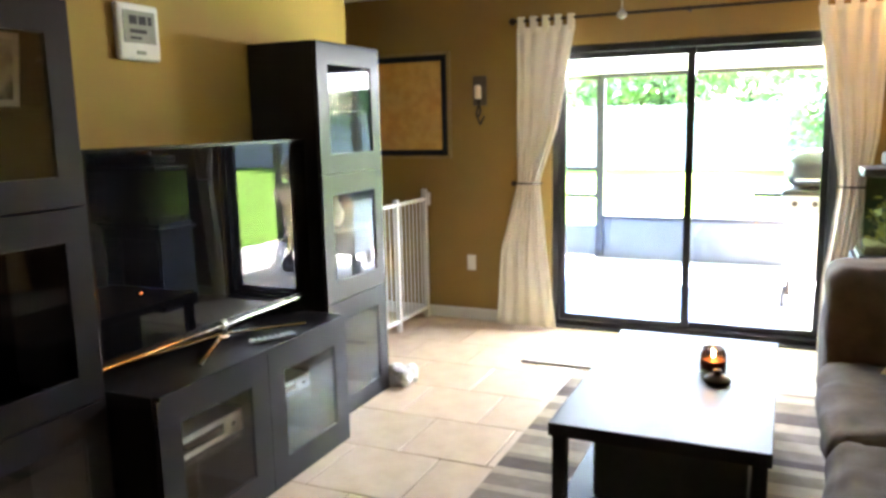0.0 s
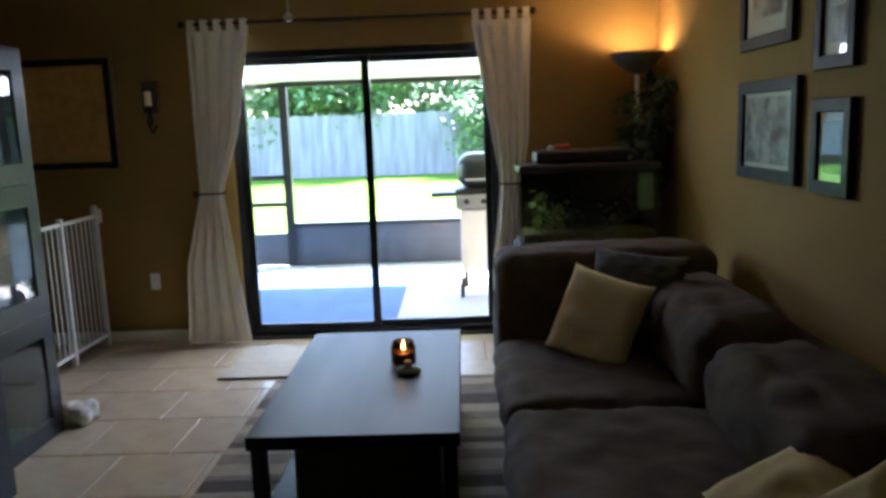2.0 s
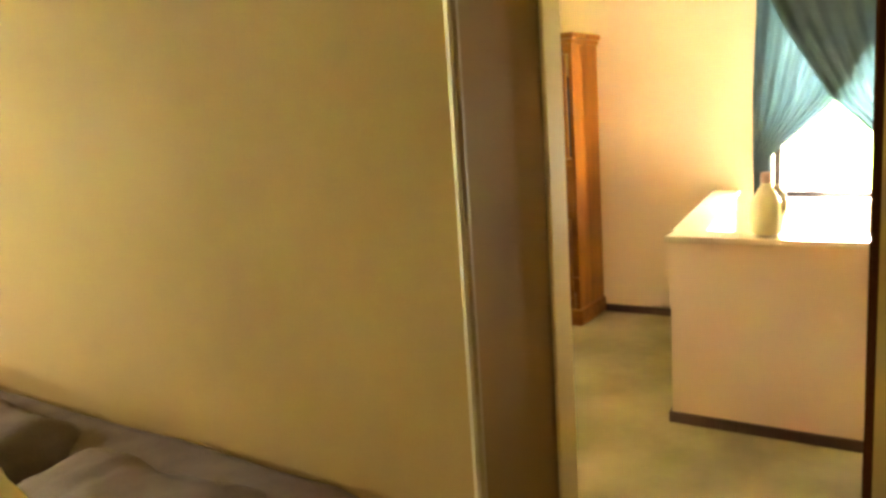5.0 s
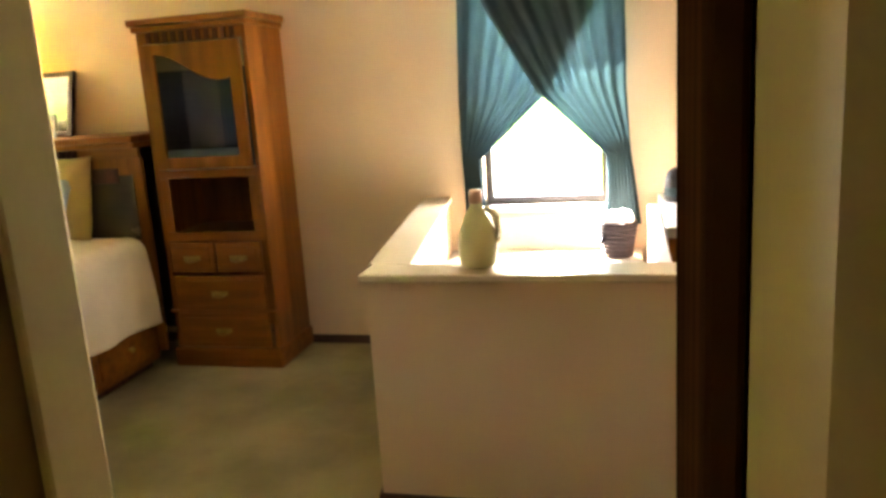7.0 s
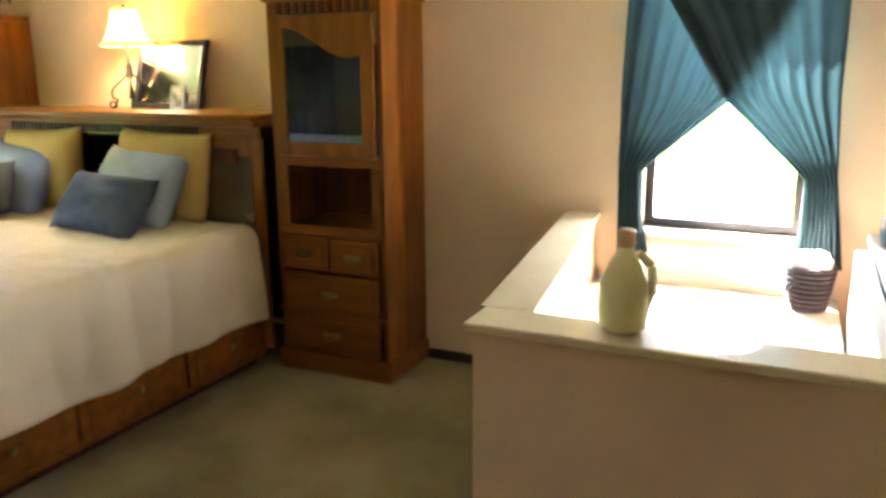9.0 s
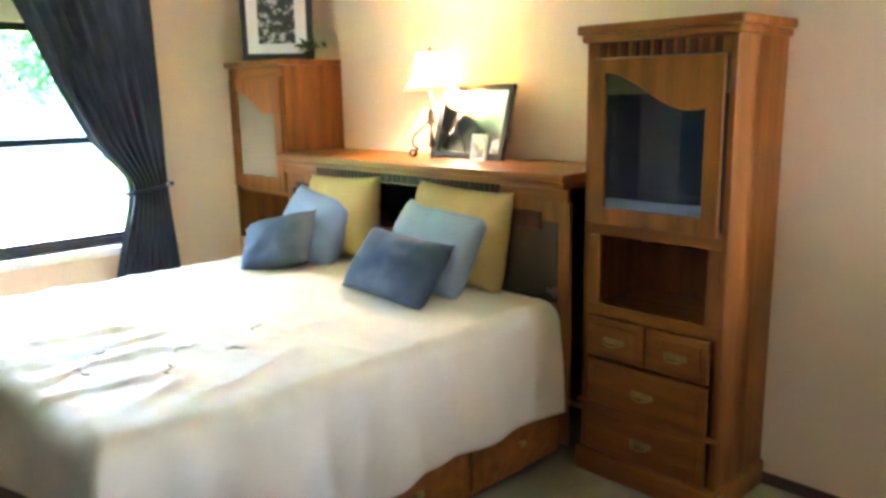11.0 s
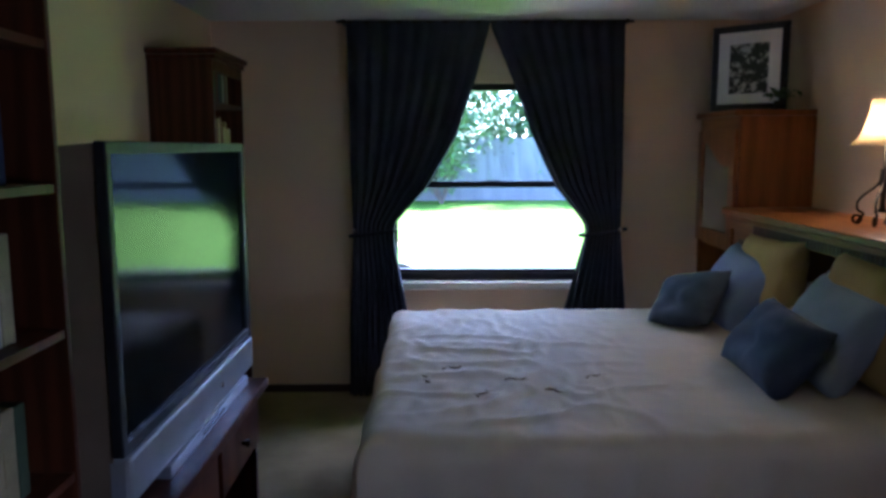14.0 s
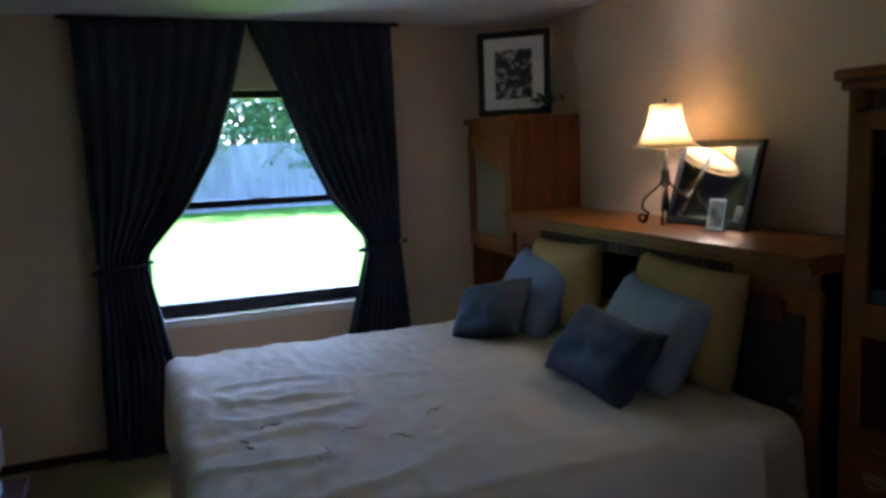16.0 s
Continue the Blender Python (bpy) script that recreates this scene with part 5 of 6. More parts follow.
part("pot", spin([(0.028, 0), (0.036, 0.05), (0.03, 0.05)], 14, (5.21, 4.82, HZ + 0.001)), IRON, sm, smooth=True)
rnd = random.Random(9)
mesh_part("foliage", leaves([(5.21 + rnd.gauss(0, 0.03), 4.82 + rnd.gauss(0, 0.03), HZ + 0.06 + 0.05 * rnd.random()) for _ in range(90)], 0.04, 2, -0.2), LEAFM, sm)

# bedroom window with dark curtains
wn = tagged(new("window_1"), "bronze aluminium single-hung window with a white sill", "window", kind="structure")
wn.location = (3.62, BN + 0.08, WZ0)
part("window_frame", ring_frame(W0 + 0.002, W1 - 0.002, WZ0 + 0.002, WZ1 - 0.002, 0.045, BN + 0.05, BN + 0.13), BRONZE, wn)
part("meeting_rail", bx(W0 + 0.047, W1 - 0.047, BN + 0.06, BN + 0.10, 1.38, 1.425, 0.003), BRONZE, wn)
part("lower_rail", bx(W0 + 0.047, W1 - 0.047, BN + 0.06, BN + 0.10, WZ0 + 0.047, WZ0 + 0.075, 0.003), BRONZE, wn)
part("latch", bx(3.56, 3.66, BN + 0.045, BN + 0.059, 1.41, 1.43, 0.004), BRONZE, wn)
for z0, z1 in ((WZ0 + 0.075, 1.38), (1.425, WZ1 - 0.047)):
    g = part("pane", bx(W0 + 0.047, W1 - 0.047, BN + 0.078, BN + 0.082, z0, z1), PANE, wn)
    g.visible_shadow = False
part("window_sill", bx(W0 - 0.04, W1 + 0.04, BN - 0.05, BN + 0.05, WZ0 - 0.05, WZ0 + 0.0, 0.005), TRIMW, wn, "white painted sill")
for nm, le, ri in (("l", [(0, 2.66), (0.6, 2.68), (1.1, 2.70), (2.43, 2.68)], [(0, 3.02), (0.55, 3.05), (0.9, 2.99), (1.08, 2.96), (1.16, 2.97), (1.4, 3.18), (1.7, 3.36), (2.05, 3.48), (2.38, 3.57), (2.43, 3.58)]),
                   ("r", [(0, 4.14), (0.55, 4.06), (0.9, 4.15), (1.08, 4.2), (1.16, 4.19), (1.4, 4.0), (1.7, 3.86), (2.05, 3.73), (2.38, 3.59), (2.43, 3.585)], [(0, 4.5), (0.6, 4.47), (1.1, 4.43), (2.43, 4.42)])):
    c = thing("curtain", ((le[0][1] + ri[0][1]) / 2, 5.3, 0.01), "long charcoal navy curtain tied back at the bedroom window", "curtain", "bedroom curtains")
    drape("panel", c, NAVY, le, ri, 5.29, 0.02, 2.425, 9, 0.028, rows=60, cols=110)
    mid = (np.interp(1.1, [p[0] for p in le], [p[1] for p in le]) + np.interp(1.1, [p[0] for p in ri], [p[1] for p in ri])) / 2
    bm = bmesh.new()
    tube(bm, [(mid + 0.15 * math.cos(t), 5.29 + 0.05 * math.sin(t), 1.1 + 0.02 * math.cos(t)) for t in np.linspace(0, 6.283, 19)], 0.012, 6)
    part("tieback", bm, NAVY, c)
    part("hook", spin([(0.006, -0.01), (0.016, 0), (0.006, 0.01)], 10, m=pose(mid + (-0.12 if nm == "l" else 0.1), 5.235, 1.12, 90)), CHROME, c, "small bright tieback hook")
cr = thing("curtain_rod", (3.55, BN, 2.42), "dark flat curtain rod over the bedroom window", "curtain rod")
part("pole", rod(bmesh.new(), (2.62, 5.30, 2.425), (4.48, 5.30, 2.425), 0.009), IRON, cr)
for x in (2.66, 4.44):
    part("bracket", bx(x - 0.008, x + 0.008, 5.30, BN - 0.001, 2.415, 2.44), IRON, cr)


# bookcases and television
def bookcase(x0, x1, y0, y1, h, label, books):
    b = thing("bookcase", ((x0 + x1) / 2, (y0 + y1) / 2, 0), label, "bookcase", "bedroom bookcases")
    for a, c in ((y0, y0 + 0.02), (y1 - 0.02, y1)):
        part("side", bx(x0, x1, a, c, 0.004, h - 0.03, 0.003), MAHOG, b)
    part("back", bx(x0, x0 + 0.008, y0 + 0.02, y1 - 0.02, 0.004, h - 0.03), MAHOG, b)
    part("crown", bx(x0, x1 + 0.03, y0 - 0.025, y1 + 0.025, h - 0.03, h, 0.008), MAHOG, b)
    part("crown_moulding", bx(x0, x1 + 0.015, y0 - 0.01, y1 + 0.01, h - 0.055, h - 0.031, 0.006), MAHOG, b)
    part("face_rail", bx(x1 - 0.018, x1, y0 + 0.02, y1 - 0.02, h - 0.11, h - 0.056, 0.003), MAHOG, b)
    zs = [0.1, 0.5, 0.88, 1.22, 1.55, 1.86]
    for z in zs:
        part("shelf", bx(x0 + 0.008, x1 - 0.004, y0 + 0.02, y1 - 0.02, z, z + 0.02), MAHOG, b)
    rnd = random.Random(books)
    cols = [mat("book_cloth", c, None, 0.7, scale=20) for c in ((0.10, 0.03, 0.02), (0.03, 0.05, 0.09), (0.3, 0.25, 0.14), (0.05, 0.08, 0.04), (0.35, 0.33, 0.3))]
    for z in zs[1:]:
        y = y0 + 0.03
        while y < y1 - 0.14:
            w, hh = rnd.uniform(0.02, 0.05), rnd.uniform(0.17, 0.25)
            bo = thing("book", ((x0 + x1) / 2, y, z + 0.02), "upright cloth-bound book on a bookcase shelf", "book", "shelved books")
            part("cover", bx(x0 + 0.05, x1 - 0.05, y, y + w, z + 0.0205, z + 0.02 + hh, 0.003), cols[rnd.randrange(5)], bo)
            part("pages", bx(x0 + 0.045, x0 + 0.0495, y + 0.003, y + w - 0.003, z + 0.024, z + 0.012 + hh), PAPER, bo)
            y += w + 0.003


bookcase(BW + 0.004, 2.13, 4.27, 4.85, 2.14, "tall red-brown wooden bookcase beside the bedroom television", 1)
bookcase(DX + 0.03, 2.40, 1.57, 2.11, 2.13, "tall dark red-brown bookcase standing in shade", 2)
ts = thing("tv_stand", (2.25, 2.95, 0), "red-brown wooden television stand with drawers", "tv stand")
part("top", bx(1.95, 2.53, 2.20, 3.50, 0.655, 0.695, 0.006), MAHOG, ts)
for y in (2.24, 2.86, 3.44):
    part("upright", bx(1.97, 2.48, y, y + 0.03, 0.10, 0.655), MAHOG, ts)
part("bottom", bx(1.97, 2.48, 2.27, 3.44, 0.10, 0.125), MAHOG, ts)
part("back", bx(1.96, 1.97, 2.24, 3.47, 0.10, 0.655), MAHOG, ts)
for a, b in ((2.275, 2.855), (2.895, 3.435)):
    d = part("drawer", bx(2.48, 2.50, a, b, 0.44, 0.64, 0.005), MAHOG, ts)
    part("knob", spin([(0.008, 0), (0.008, 0.014), (0.018, 0.02), (0.01, 0.03)], 12, m=pose(2.50, (a + b) / 2, 0.54, 0, 90)), IRON, d, "dark round drawer knob")
for x in (2.0, 2.46):
    for y in (2.26, 3.44):
        part("leg", rod(bmesh.new(), (x, y, 0.004), (x, y, 0.11), 0.018, 10), MAHOG, ts)
sb = thing("disc_player", (2.3, 3.2, 0.695), "flat silver disc player under the bedroom television", "electronics")
part("body", bx(2.12, 2.47, 2.5, 3.4, 0.696, 0.735, 0.004), SILVER, sb)
part("tray", bx(2.471, 2.474, 2.8, 3.05, 0.712, 0.722), GLOSSBLK, sb)
bt = thing("television", (2.3, 2.9, 0.735), "bulky silver rear-projection television with a dark screen", "television")
BX = 2.45
part("screen_frame", ring_frame(2.235, 3.54, 0.87, 1.665, 0.032, -0.03, 0.0, Matrix(((0, 1, 0, BX), (1, 0, 0, 0), (0, 0, 1, 0), (0, 0, 0, 1))), 0.004), BLKPLASTIC, bt, "black screen surround")
part("screen", bx(BX - 0.02, BX - 0.012, 2.267, 3.508, 0.902, 1.633), SCREENB, bt, "satin dark projection screen")
part("lower_panel", bx(BX - 0.05, BX + 0.012, 2.24, 3.535, 0.737, 0.868, 0.012), SILVER, bt, "silver speaker panel")
part("power_button", spin([(0.012, 0), (0.012, 0.004)], 14, m=pose(BX + 0.012, 3.06, 0.80, 0, 90)), CHROME, bt)
bm = bmesh.new()
a = [bm.verts.new(c) for c in ((BX - 0.03, 2.24, 0.74), (BX - 0.03, 3.535, 0.74), (BX - 0.03, 3.535, 1.66), (BX - 0.03, 2.24, 1.66))]
b = [bm.verts.new(c) for c in ((2.02, 2.55, 0.74), (2.02, 3.2, 0.74), (2.02, 3.2, 1.35), (2.02, 2.55, 1.35))]
c = [bm.verts.new(q) for q in ((BX - 0.16, 2.25, 0.74), (BX - 0.16, 3.525, 0.74), (BX - 0.16, 3.525, 1.65), (BX - 0.16, 2.25, 1.65))]
for p_, q_ in ((a, c), (c, b)):
    for k in range(4):
        bm.faces.new((p_[k], p_[(k + 1) % 4], q_[(k + 1) % 4], q_[k]))
bm.faces.new(b)
bm.faces.new(a)
part("rear_housing", bm, TVSIDE, bt, "bronze-grey plastic rear housing")

# knee wall round the tub, tub, vanity
KX, KY0, KY1, KZ = 3.70, -0.12, 0.955, 0.855
flare = Matrix(((1, 0, 0, 0), (0.13, 1, 0, -0.13 * KX), (0, 0, 1, 0), (0, 0, 0, 1)))
bm = bmesh.new()
box(bm, KX, KX + 0.12, KY0, KY1 - 0.001, 0.004, KZ - 0.03)
box(bm, KX + 0.12, BE - 0.001, KY1 - 0.12, KY1, 0.004, KZ - 0.03, 0, flare)
structure("knee_wall", bm, CREAM, "cream painted knee wall round the bathtub", "knee wall")
bm = bmesh.new()
box(bm, KX - 0.02, KX + 0.14, KY0 - 0.015, KY1 + 0.02, KZ - 0.029, KZ, 0.006)
box(bm, KX + 0.14, BE - 0.001, KY1 - 0.14, KY1 + 0.02, KZ - 0.029, KZ, 0.006, flare)
structure("knee_wall_cap", bm, mat("cream_cap_paint", (0.70, 0.60, 0.40), (0.64, 0.54, 0.35), 0.16, scale=4, coat=0.3), "glossy cream cap on the knee wall", "trim")
bm = bmesh.new()
box(bm, KX - 0.012, KX - 0.001, KY0, KY1 + 0.012, 0.005, 0.055, 0.003)
box(bm, KX, BE - 0.016, KY1 + 0.001, KY1 + 0.012, 0.005, 0.055, 0.003, flare)
structure("knee_wall_baseboard", bm, DARKTRIM, "dark brown baseboard of the knee wall", "baseboard")
structure("tub_partition", bx(KX + 0.14, 5.05, -0.04, 0.01, 0.005, KZ - 0.01, 0.004), TRIMW, "white panel between tub and vanity", "partition")
tub = thing("bathtub", (4.6, 0.43, 0), "almond garden bathtub set in its deck", "bathtub")
bm = bmesh.new()
N = 40
cx, cy, rx, ry = 4.62, 0.43, 0.62, 0.33
outer = []
inner = []
low = []
for k in range(N):
    t = 2 * math.pi * k / N
    c, s = math.cos(t), math.sin(t)
    f = 1 / max(abs(c) / (BE - 0.01 - cx - 0.003), abs(s) / 0.40)
    outer.append(bm.verts.new((max(KX + 0.141, cx + c * f), cy + s * f, 0.56)))
    inner.append(bm.verts.new((cx + rx * c, cy + ry * s, 0.57)))
    low.append(bm.verts.new((cx + rx * 0.8 * c, cy + ry * 0.8 * s, 0.16)))
for k in range(N):
    n = (k + 1) % N
    bm.faces.new((outer[k], outer[n], inner[n], inner[k]))
    bm.faces.new((inner[k], inner[n], low[n], low[k]))
bm.faces.new(low)
part("basin", bm, PORCELAIN, tub, smooth=True)
bm = bmesh.new()
rim = ((KX + 0.125, 0.826), (BE - 0.012, 0.826), (BE - 0.012, KY1 + 0.09), (KX + 0.125, KY1 - 0.11))
faces = [[bm.verts.new((x, y, z)) for x, y in rim] for z in (0.45, 0.556)]
bm.faces.new(faces[0])
bm.faces.new(faces[1])
for k in range(4):
    bm.faces.new((faces[0][k], faces[0][(k + 1) % 4], faces[1][(k + 1) % 4], faces[1][k]))
part("deck", bm, PORCELAIN, tub, "almond deck along the knee wall")
part("apron", bx(KX + 0.125, BE - 0.01, 0.03, 0.04, 0.005, 0.55), PORCELAIN, tub)
part("splash_back", soft(BE - 0.06, BE - 0.002, 0.10, 0.83, 0.5, 0.765, 0.025, 10, 0, 0), PORCELAIN, tub, "rounded almond splash back under the window")
part("tap", tube(bmesh.new(), [(5.2, 0.15, 0.56), (5.2, 0.15, 0.66), (5.12, 0.2, 0.68), (5.06, 0.24, 0.66)], 0.014, 10), CHROME, tub, "chrome tub tap")
w2 = tagged(new("window_2"), "small bronze framed window over the bathtub", "window", kind="structure")
w2.location = (BE + 0.08, 0.52, TZ0)
RX = Matrix(((0, 1, 0, BE), (1, 0, 0, 0), (0, 0, 1, 0), (0, 0, 0, 1)))
part("window_frame", ring_frame(T0 + 0.002, T1 - 0.002, TZ0 + 0.002, TZ1 - 0.002, 0.04, 0.05, 0.12, RX), BRONZE, w2)
part("meeting_rail", bx(BE + 0.06, BE + 0.09, T0 + 0.042, T1 - 0.042, 1.38, 1.42), BRONZE, w2)
for z0, z1 in ((TZ0 + 0.042, 1.38), (1.42, TZ1 - 0.042)):
    g = part("pane", bx(BE + 0.072, BE + 0.076, T0 + 0.042, T1 - 0.042, z0, z1), PANE, w2)
    g.visible_shadow = False
part("window_sill", bx(BE - 0.05, BE + 0.05, T0 - 0.03, T1 + 0.03, TZ0 - 0.035, TZ0 + 0.0, 0.005), TRIMW, w2, "white painted sill")
for nm, le, ri in (("a", [(0.68, 0.80), (0.85, 0.84), (1.06, 0.85), (1.38, 0.49), (1.8, 0.25), (2.1, 0.12)], [(0.68, 0.94), (1.06, 0.95), (1.4, 0.95), (2.1, 0.93)]),
                   ("b", [(0.68, 0.03), (1.06, 0.08), (1.4, 0.10), (2.1, 0.10)], [(0.68, 0.22), (0.85, 0.20), (1.06, 0.20), (1.38, 0.53), (1.8, 0.78), (2.1, 0.92)])):
    c = thing("curtain", (BE - 0.06, (le[0][1] + ri[0][1]) / 2, 0.68), "dark teal criss-cross curtain tied at the tub window", "curtain", "tub window curtains")
    drape("panel", c, TEAL, le, ri, BE - 0.06 if nm == "a" else BE - 0.085, 0.70, 2.08, 8, 0.012, rows=50, cols=80, axis="y")
r2 = thing("curtain_rod", (BE - 0.07, 0.52, 2.08), "thin dark curtain rod over the tub window", "curtain rod")
part("pole", rod(bmesh.new(), (BE - 0.072, 0.06, 2.085), (BE - 0.072, 0.98, 2.085), 0.008), IRON, r2)
for y in (0.09, 0.95):
    part("bracket", bx(BE - 0.072, BE - 0.001, y - 0.007, y + 0.007, 2.075, 2.095), IRON, r2)
bo = thing("detergent_jug", (3.84, 0.58, KZ), "pale yellow plastic jug with a handle on the knee wall", "jug")
part("body", spin([(0.045, 0), (0.06, 0.01), (0.066, 0.06), (0.06, 0.12), (0.04, 0.17), (0.022, 0.2), (0.02, 0.215)], 20, (3.80, 0.585, KZ + 0.001)), YELLOWBOTTLE, bo, smooth=True)
part("handle", tube(bmesh.new(), [(3.80, 0.555, KZ + 0.2), (3.80, 0.52, KZ + 0.17), (3.80, 0.515, KZ + 0.1), (3.80, 0.535, KZ + 0.06)], 0.011, 8), YELLOWBOTTLE, bo, smooth=True)
part("cap", spin([(0.022, 0.213), (0.024, 0.22), (0.022, 0.25), (0.016, 0.256)], 16, (3.80, 0.585, KZ + 0.001)), mat("peach_cap", (0.55, 0.32, 0.2), (0.5, 0.29, 0.18), 0.4, scale=8), bo, smooth=True)
ds = thing("glass_tray", (3.79, 0.33, KZ), "clear glass tray on the knee wall cap", "tray")
part("dish", spin([(0.055, 0), (0.065, 0.004), (0.075, 0.016), (0.07, 0.016), (0.06, 0.008)], 24, (3.785, 0.33, KZ + 0.001)), CLEARGLASS, ds, smooth=True)
bs = thing("wicker_basket", (5.16, 0.13, 0.56), "dark woven basket with a white cloth on the tub corner", "basket")
bm = bmesh.new()
for k in range(9):
    q = 0.075 + 0.003 * k
    spin([(q - 0.006, 0), (q, 0.005), (q + 0.002, 0.012), (q - 0.004, 0.019)], 22, (5.16, 0.15, 0.572 + 0.02 * k), bm)
part("body", bm, mat("dark_wicker", (0.045, 0.03, 0.032), (0.03, 0.02, 0.022), 0.6, scale=30, fine=140, bump=0.5), bs)
part("cloth", soft(5.09, 5.23, 0.08, 0.22, 0.735, 0.785, 0.02, 8, 0.01, 0.012, 16), PAPER, bs, "folded white cloth", smooth=True)
vt = thing("bathroom_vanity", (4.95, -0.6, 0), "oak bathroom vanity with a white counter and sink", "vanity")
part("cabinet_body", bx(4.52, BE - 0.002, -1.4, -0.06, 0.005, 0.80, 0.004), OAKH, vt)
part("counter", bx(4.46, BE - 0.002, -1.42, -0.05, 0.801, 0.845, 0.008), TRIMW, vt, "white counter")
part("sink_rim", spin([(0.17, 0.0), (0.2, 0.006), (0.19, 0.012), (0.16, 0.004), (0.05, 0.001)], 30, m=pose(4.9, -0.42, 0.8455) @ Matrix.Diagonal((0.9, 1.15, 1, 1))), PORCELAIN, vt, smooth=True)
bm = tube(bmesh.new(), [(5.14, -0.36, 0.846), (5.14, -0.36, 0.93), (5.06, -0.37, 0.96), (5.02, -0.37, 0.94)], 0.014, 10)
part("tap", bm, CHROME, vt, "chrome basin tap")
for y in (-1.35, -0.72):
    d = part("door", bx(4.50, 4.519, y, y + 0.6, 0.12, 0.6, 0.004), OAK, vt)
    part("panel", bx(4.493, 4.4995, y + 0.06, y + 0.54, 0.18, 0.54, 0.004), OAK, d)
# dark canister with a teal label band
cp = thing("hair_dryer", (5.1, -0.06, 0.845), "dark rounded canister on the vanity counter", "canister")
part("body", spin([(0.05, 0), (0.06, 0.01), (0.06, 0.1), (0.045, 0.14), (0.02, 0.16)], 18, (5.12, -0.13, 0.846)), BLKPLASTIC, cp, smooth=True)
part("label_band", spin([(0.0615, 0.03), (0.0615, 0.07)], 18, (5.12, -0.13, 0.846)), TEAL, cp)
vm = thing("wall_mirror", (BE, -0.75, 0.95), "gold-framed wall mirror over the vanity", "mirror")
part("frame", ring_frame(-1.25, -0.27, 0.93, 1.95, 0.03, -0.03, -0.002, RX, 0.004), mat("gold_frame", (0.36, 0.2, 0.05), (0.28, 0.15, 0.04), 0.4, metal=0.4, scale=12), vm)
part("glass", bx(BE - 0.018, BE - 0.012, -1.222, -0.298, 0.958, 1.922), MIRROR, vm, "silvered mirror glass")

# dried flowers in a slender vase by the east wall
fv = thing("flower_vase", (5.22, 1.28, 0.004), "dark slender vase of rust-brown dried flowers on the carpet", "vase")
part("vase", spin([(0.045, 0), (0.06, 0.03), (0.05, 0.16), (0.03, 0.27), (0.026, 0.33), (0.036, 0.36), (0.03, 0.36)], 18, (5.22, 1.28, 0.005)), IRON, fv, smooth=True)
rnd = random.Random(12)
bm = bmesh.new()
heads = []
for k in range(7):
    tip = (5.22 + rnd.uniform(-0.03, 0.03), 1.28 + rnd.uniform(-0.03, 0.03), rnd.uniform(0.42, 0.56))
    rod(bm, (5.22, 1.28, 0.30), tip, 0.004, 5, 0.003)
    heads += [(tip[0] + rnd.gauss(0, 0.012), tip[1] + rnd.gauss(0, 0.012), tip[2] + rnd.gauss(0, 0.015)) for _ in range(26)]
part("stem", bm, MAHOG, fv)
mesh_part("blossom", leaves(heads, 0.045, 4, -0.1), mat("rust_brown_petal", (0.17, 0.065, 0.025), (0.10, 0.035, 0.013), 0.8, scale=20), fv)


# ---- porch, garden and distance ----
bm = bmesh.new()
box(bm, -500, 500, -500, 500, -0.4, -0.14)
tagged(part("ground", bm, LAWN), "sunlit green lawn reaching to the horizon", "lawn", kind="structure")
structure("patio", bx(-3.6, 2.6, 5.565, 9.05, -0.139, -0.09), CONCRETE, "pale concrete porch slab", "patio")
# unseen overhang, added to block direct sun from the bedroom window and bed
structure("eave", bx(2.61, BE + 1.2, 5.585, 6.6, 2.46, 2.6), TRIMW, "unseen white overhang added to keep direct sun out of the bedroom window", "eave")
structure("porch_ceiling", bx(-3.6, 2.6, 5.565, 9.2, 2.42, 2.5), TRIMW, "white porch ceiling", "ceiling")
structure("porch_beam", bx(-3.6, 2.6, 8.88, 9.02, 2.06, 2.419), TRIMW, "white beam at the porch edge", "beam")
pm = thing("outdoor_mat", (-1.5, 7.2, -0.09), "large blue-grey outdoor mat on the porch slab", "mat")
part("mat_body", bx(-3.3, -0.32, 5.95, 8.6, -0.089, -0.08, 0.002), BLUEMAT, pm)
sc_ = thing("porch_screen_frame", (0, 8.95, -0.09), "dark bronze screen enclosure frame with solid lower panels", "screen frame")
for x in (-3.55, -1.78, 1.35, 2.5):
    part("post", bx(x - 0.045, x + 0.045, 8.9, 8.99, -0.089, 2.059), BRONZE, sc_)
for x0, x1 in ((-1.735, 1.305), (1.395, 2.455)):
    part("kick_panel", bx(x0, x1, 8.93, 8.96, -0.08, 0.37), KNEEP, sc_, "charcoal solid lower panel")
    part("rail", bx(x0, x1, 8.91, 8.98, 0.371, 0.42), BRONZE, sc_)
    part("bottom_rail", bx(x0, x1, 8.9, 8.99, -0.089, -0.081), BRONZE, sc_)
    part("top_rail", bx(x0, x1, 8.91, 8.98, 2.0, 2.059), BRONZE, sc_)
for z in (0.62, 0.94, 1.99):
    part("door_rail", bx(-3.505, -1.825, 8.92, 8.97, z, z + 0.055), BRONZE, sc_)
part("door_panel", bx(-3.505, -1.825, 8.93, 8.96, -0.08, 0.30), KNEEP, sc_)
gr = thing("gas_grill", (0.45, 7.1, -0.09), "black and silver gas grill on wheels on the porch", "grill")
part("lid", soft(0.22, 0.98, 6.85, 7.4, 0.93, 1.24, 0.13, 12, 0.01, 0), mat("silver_lid", (0.07, 0.07, 0.075), (0.05, 0.05, 0.055), 0.35, metal=0.7, scale=8), gr, smooth=True)
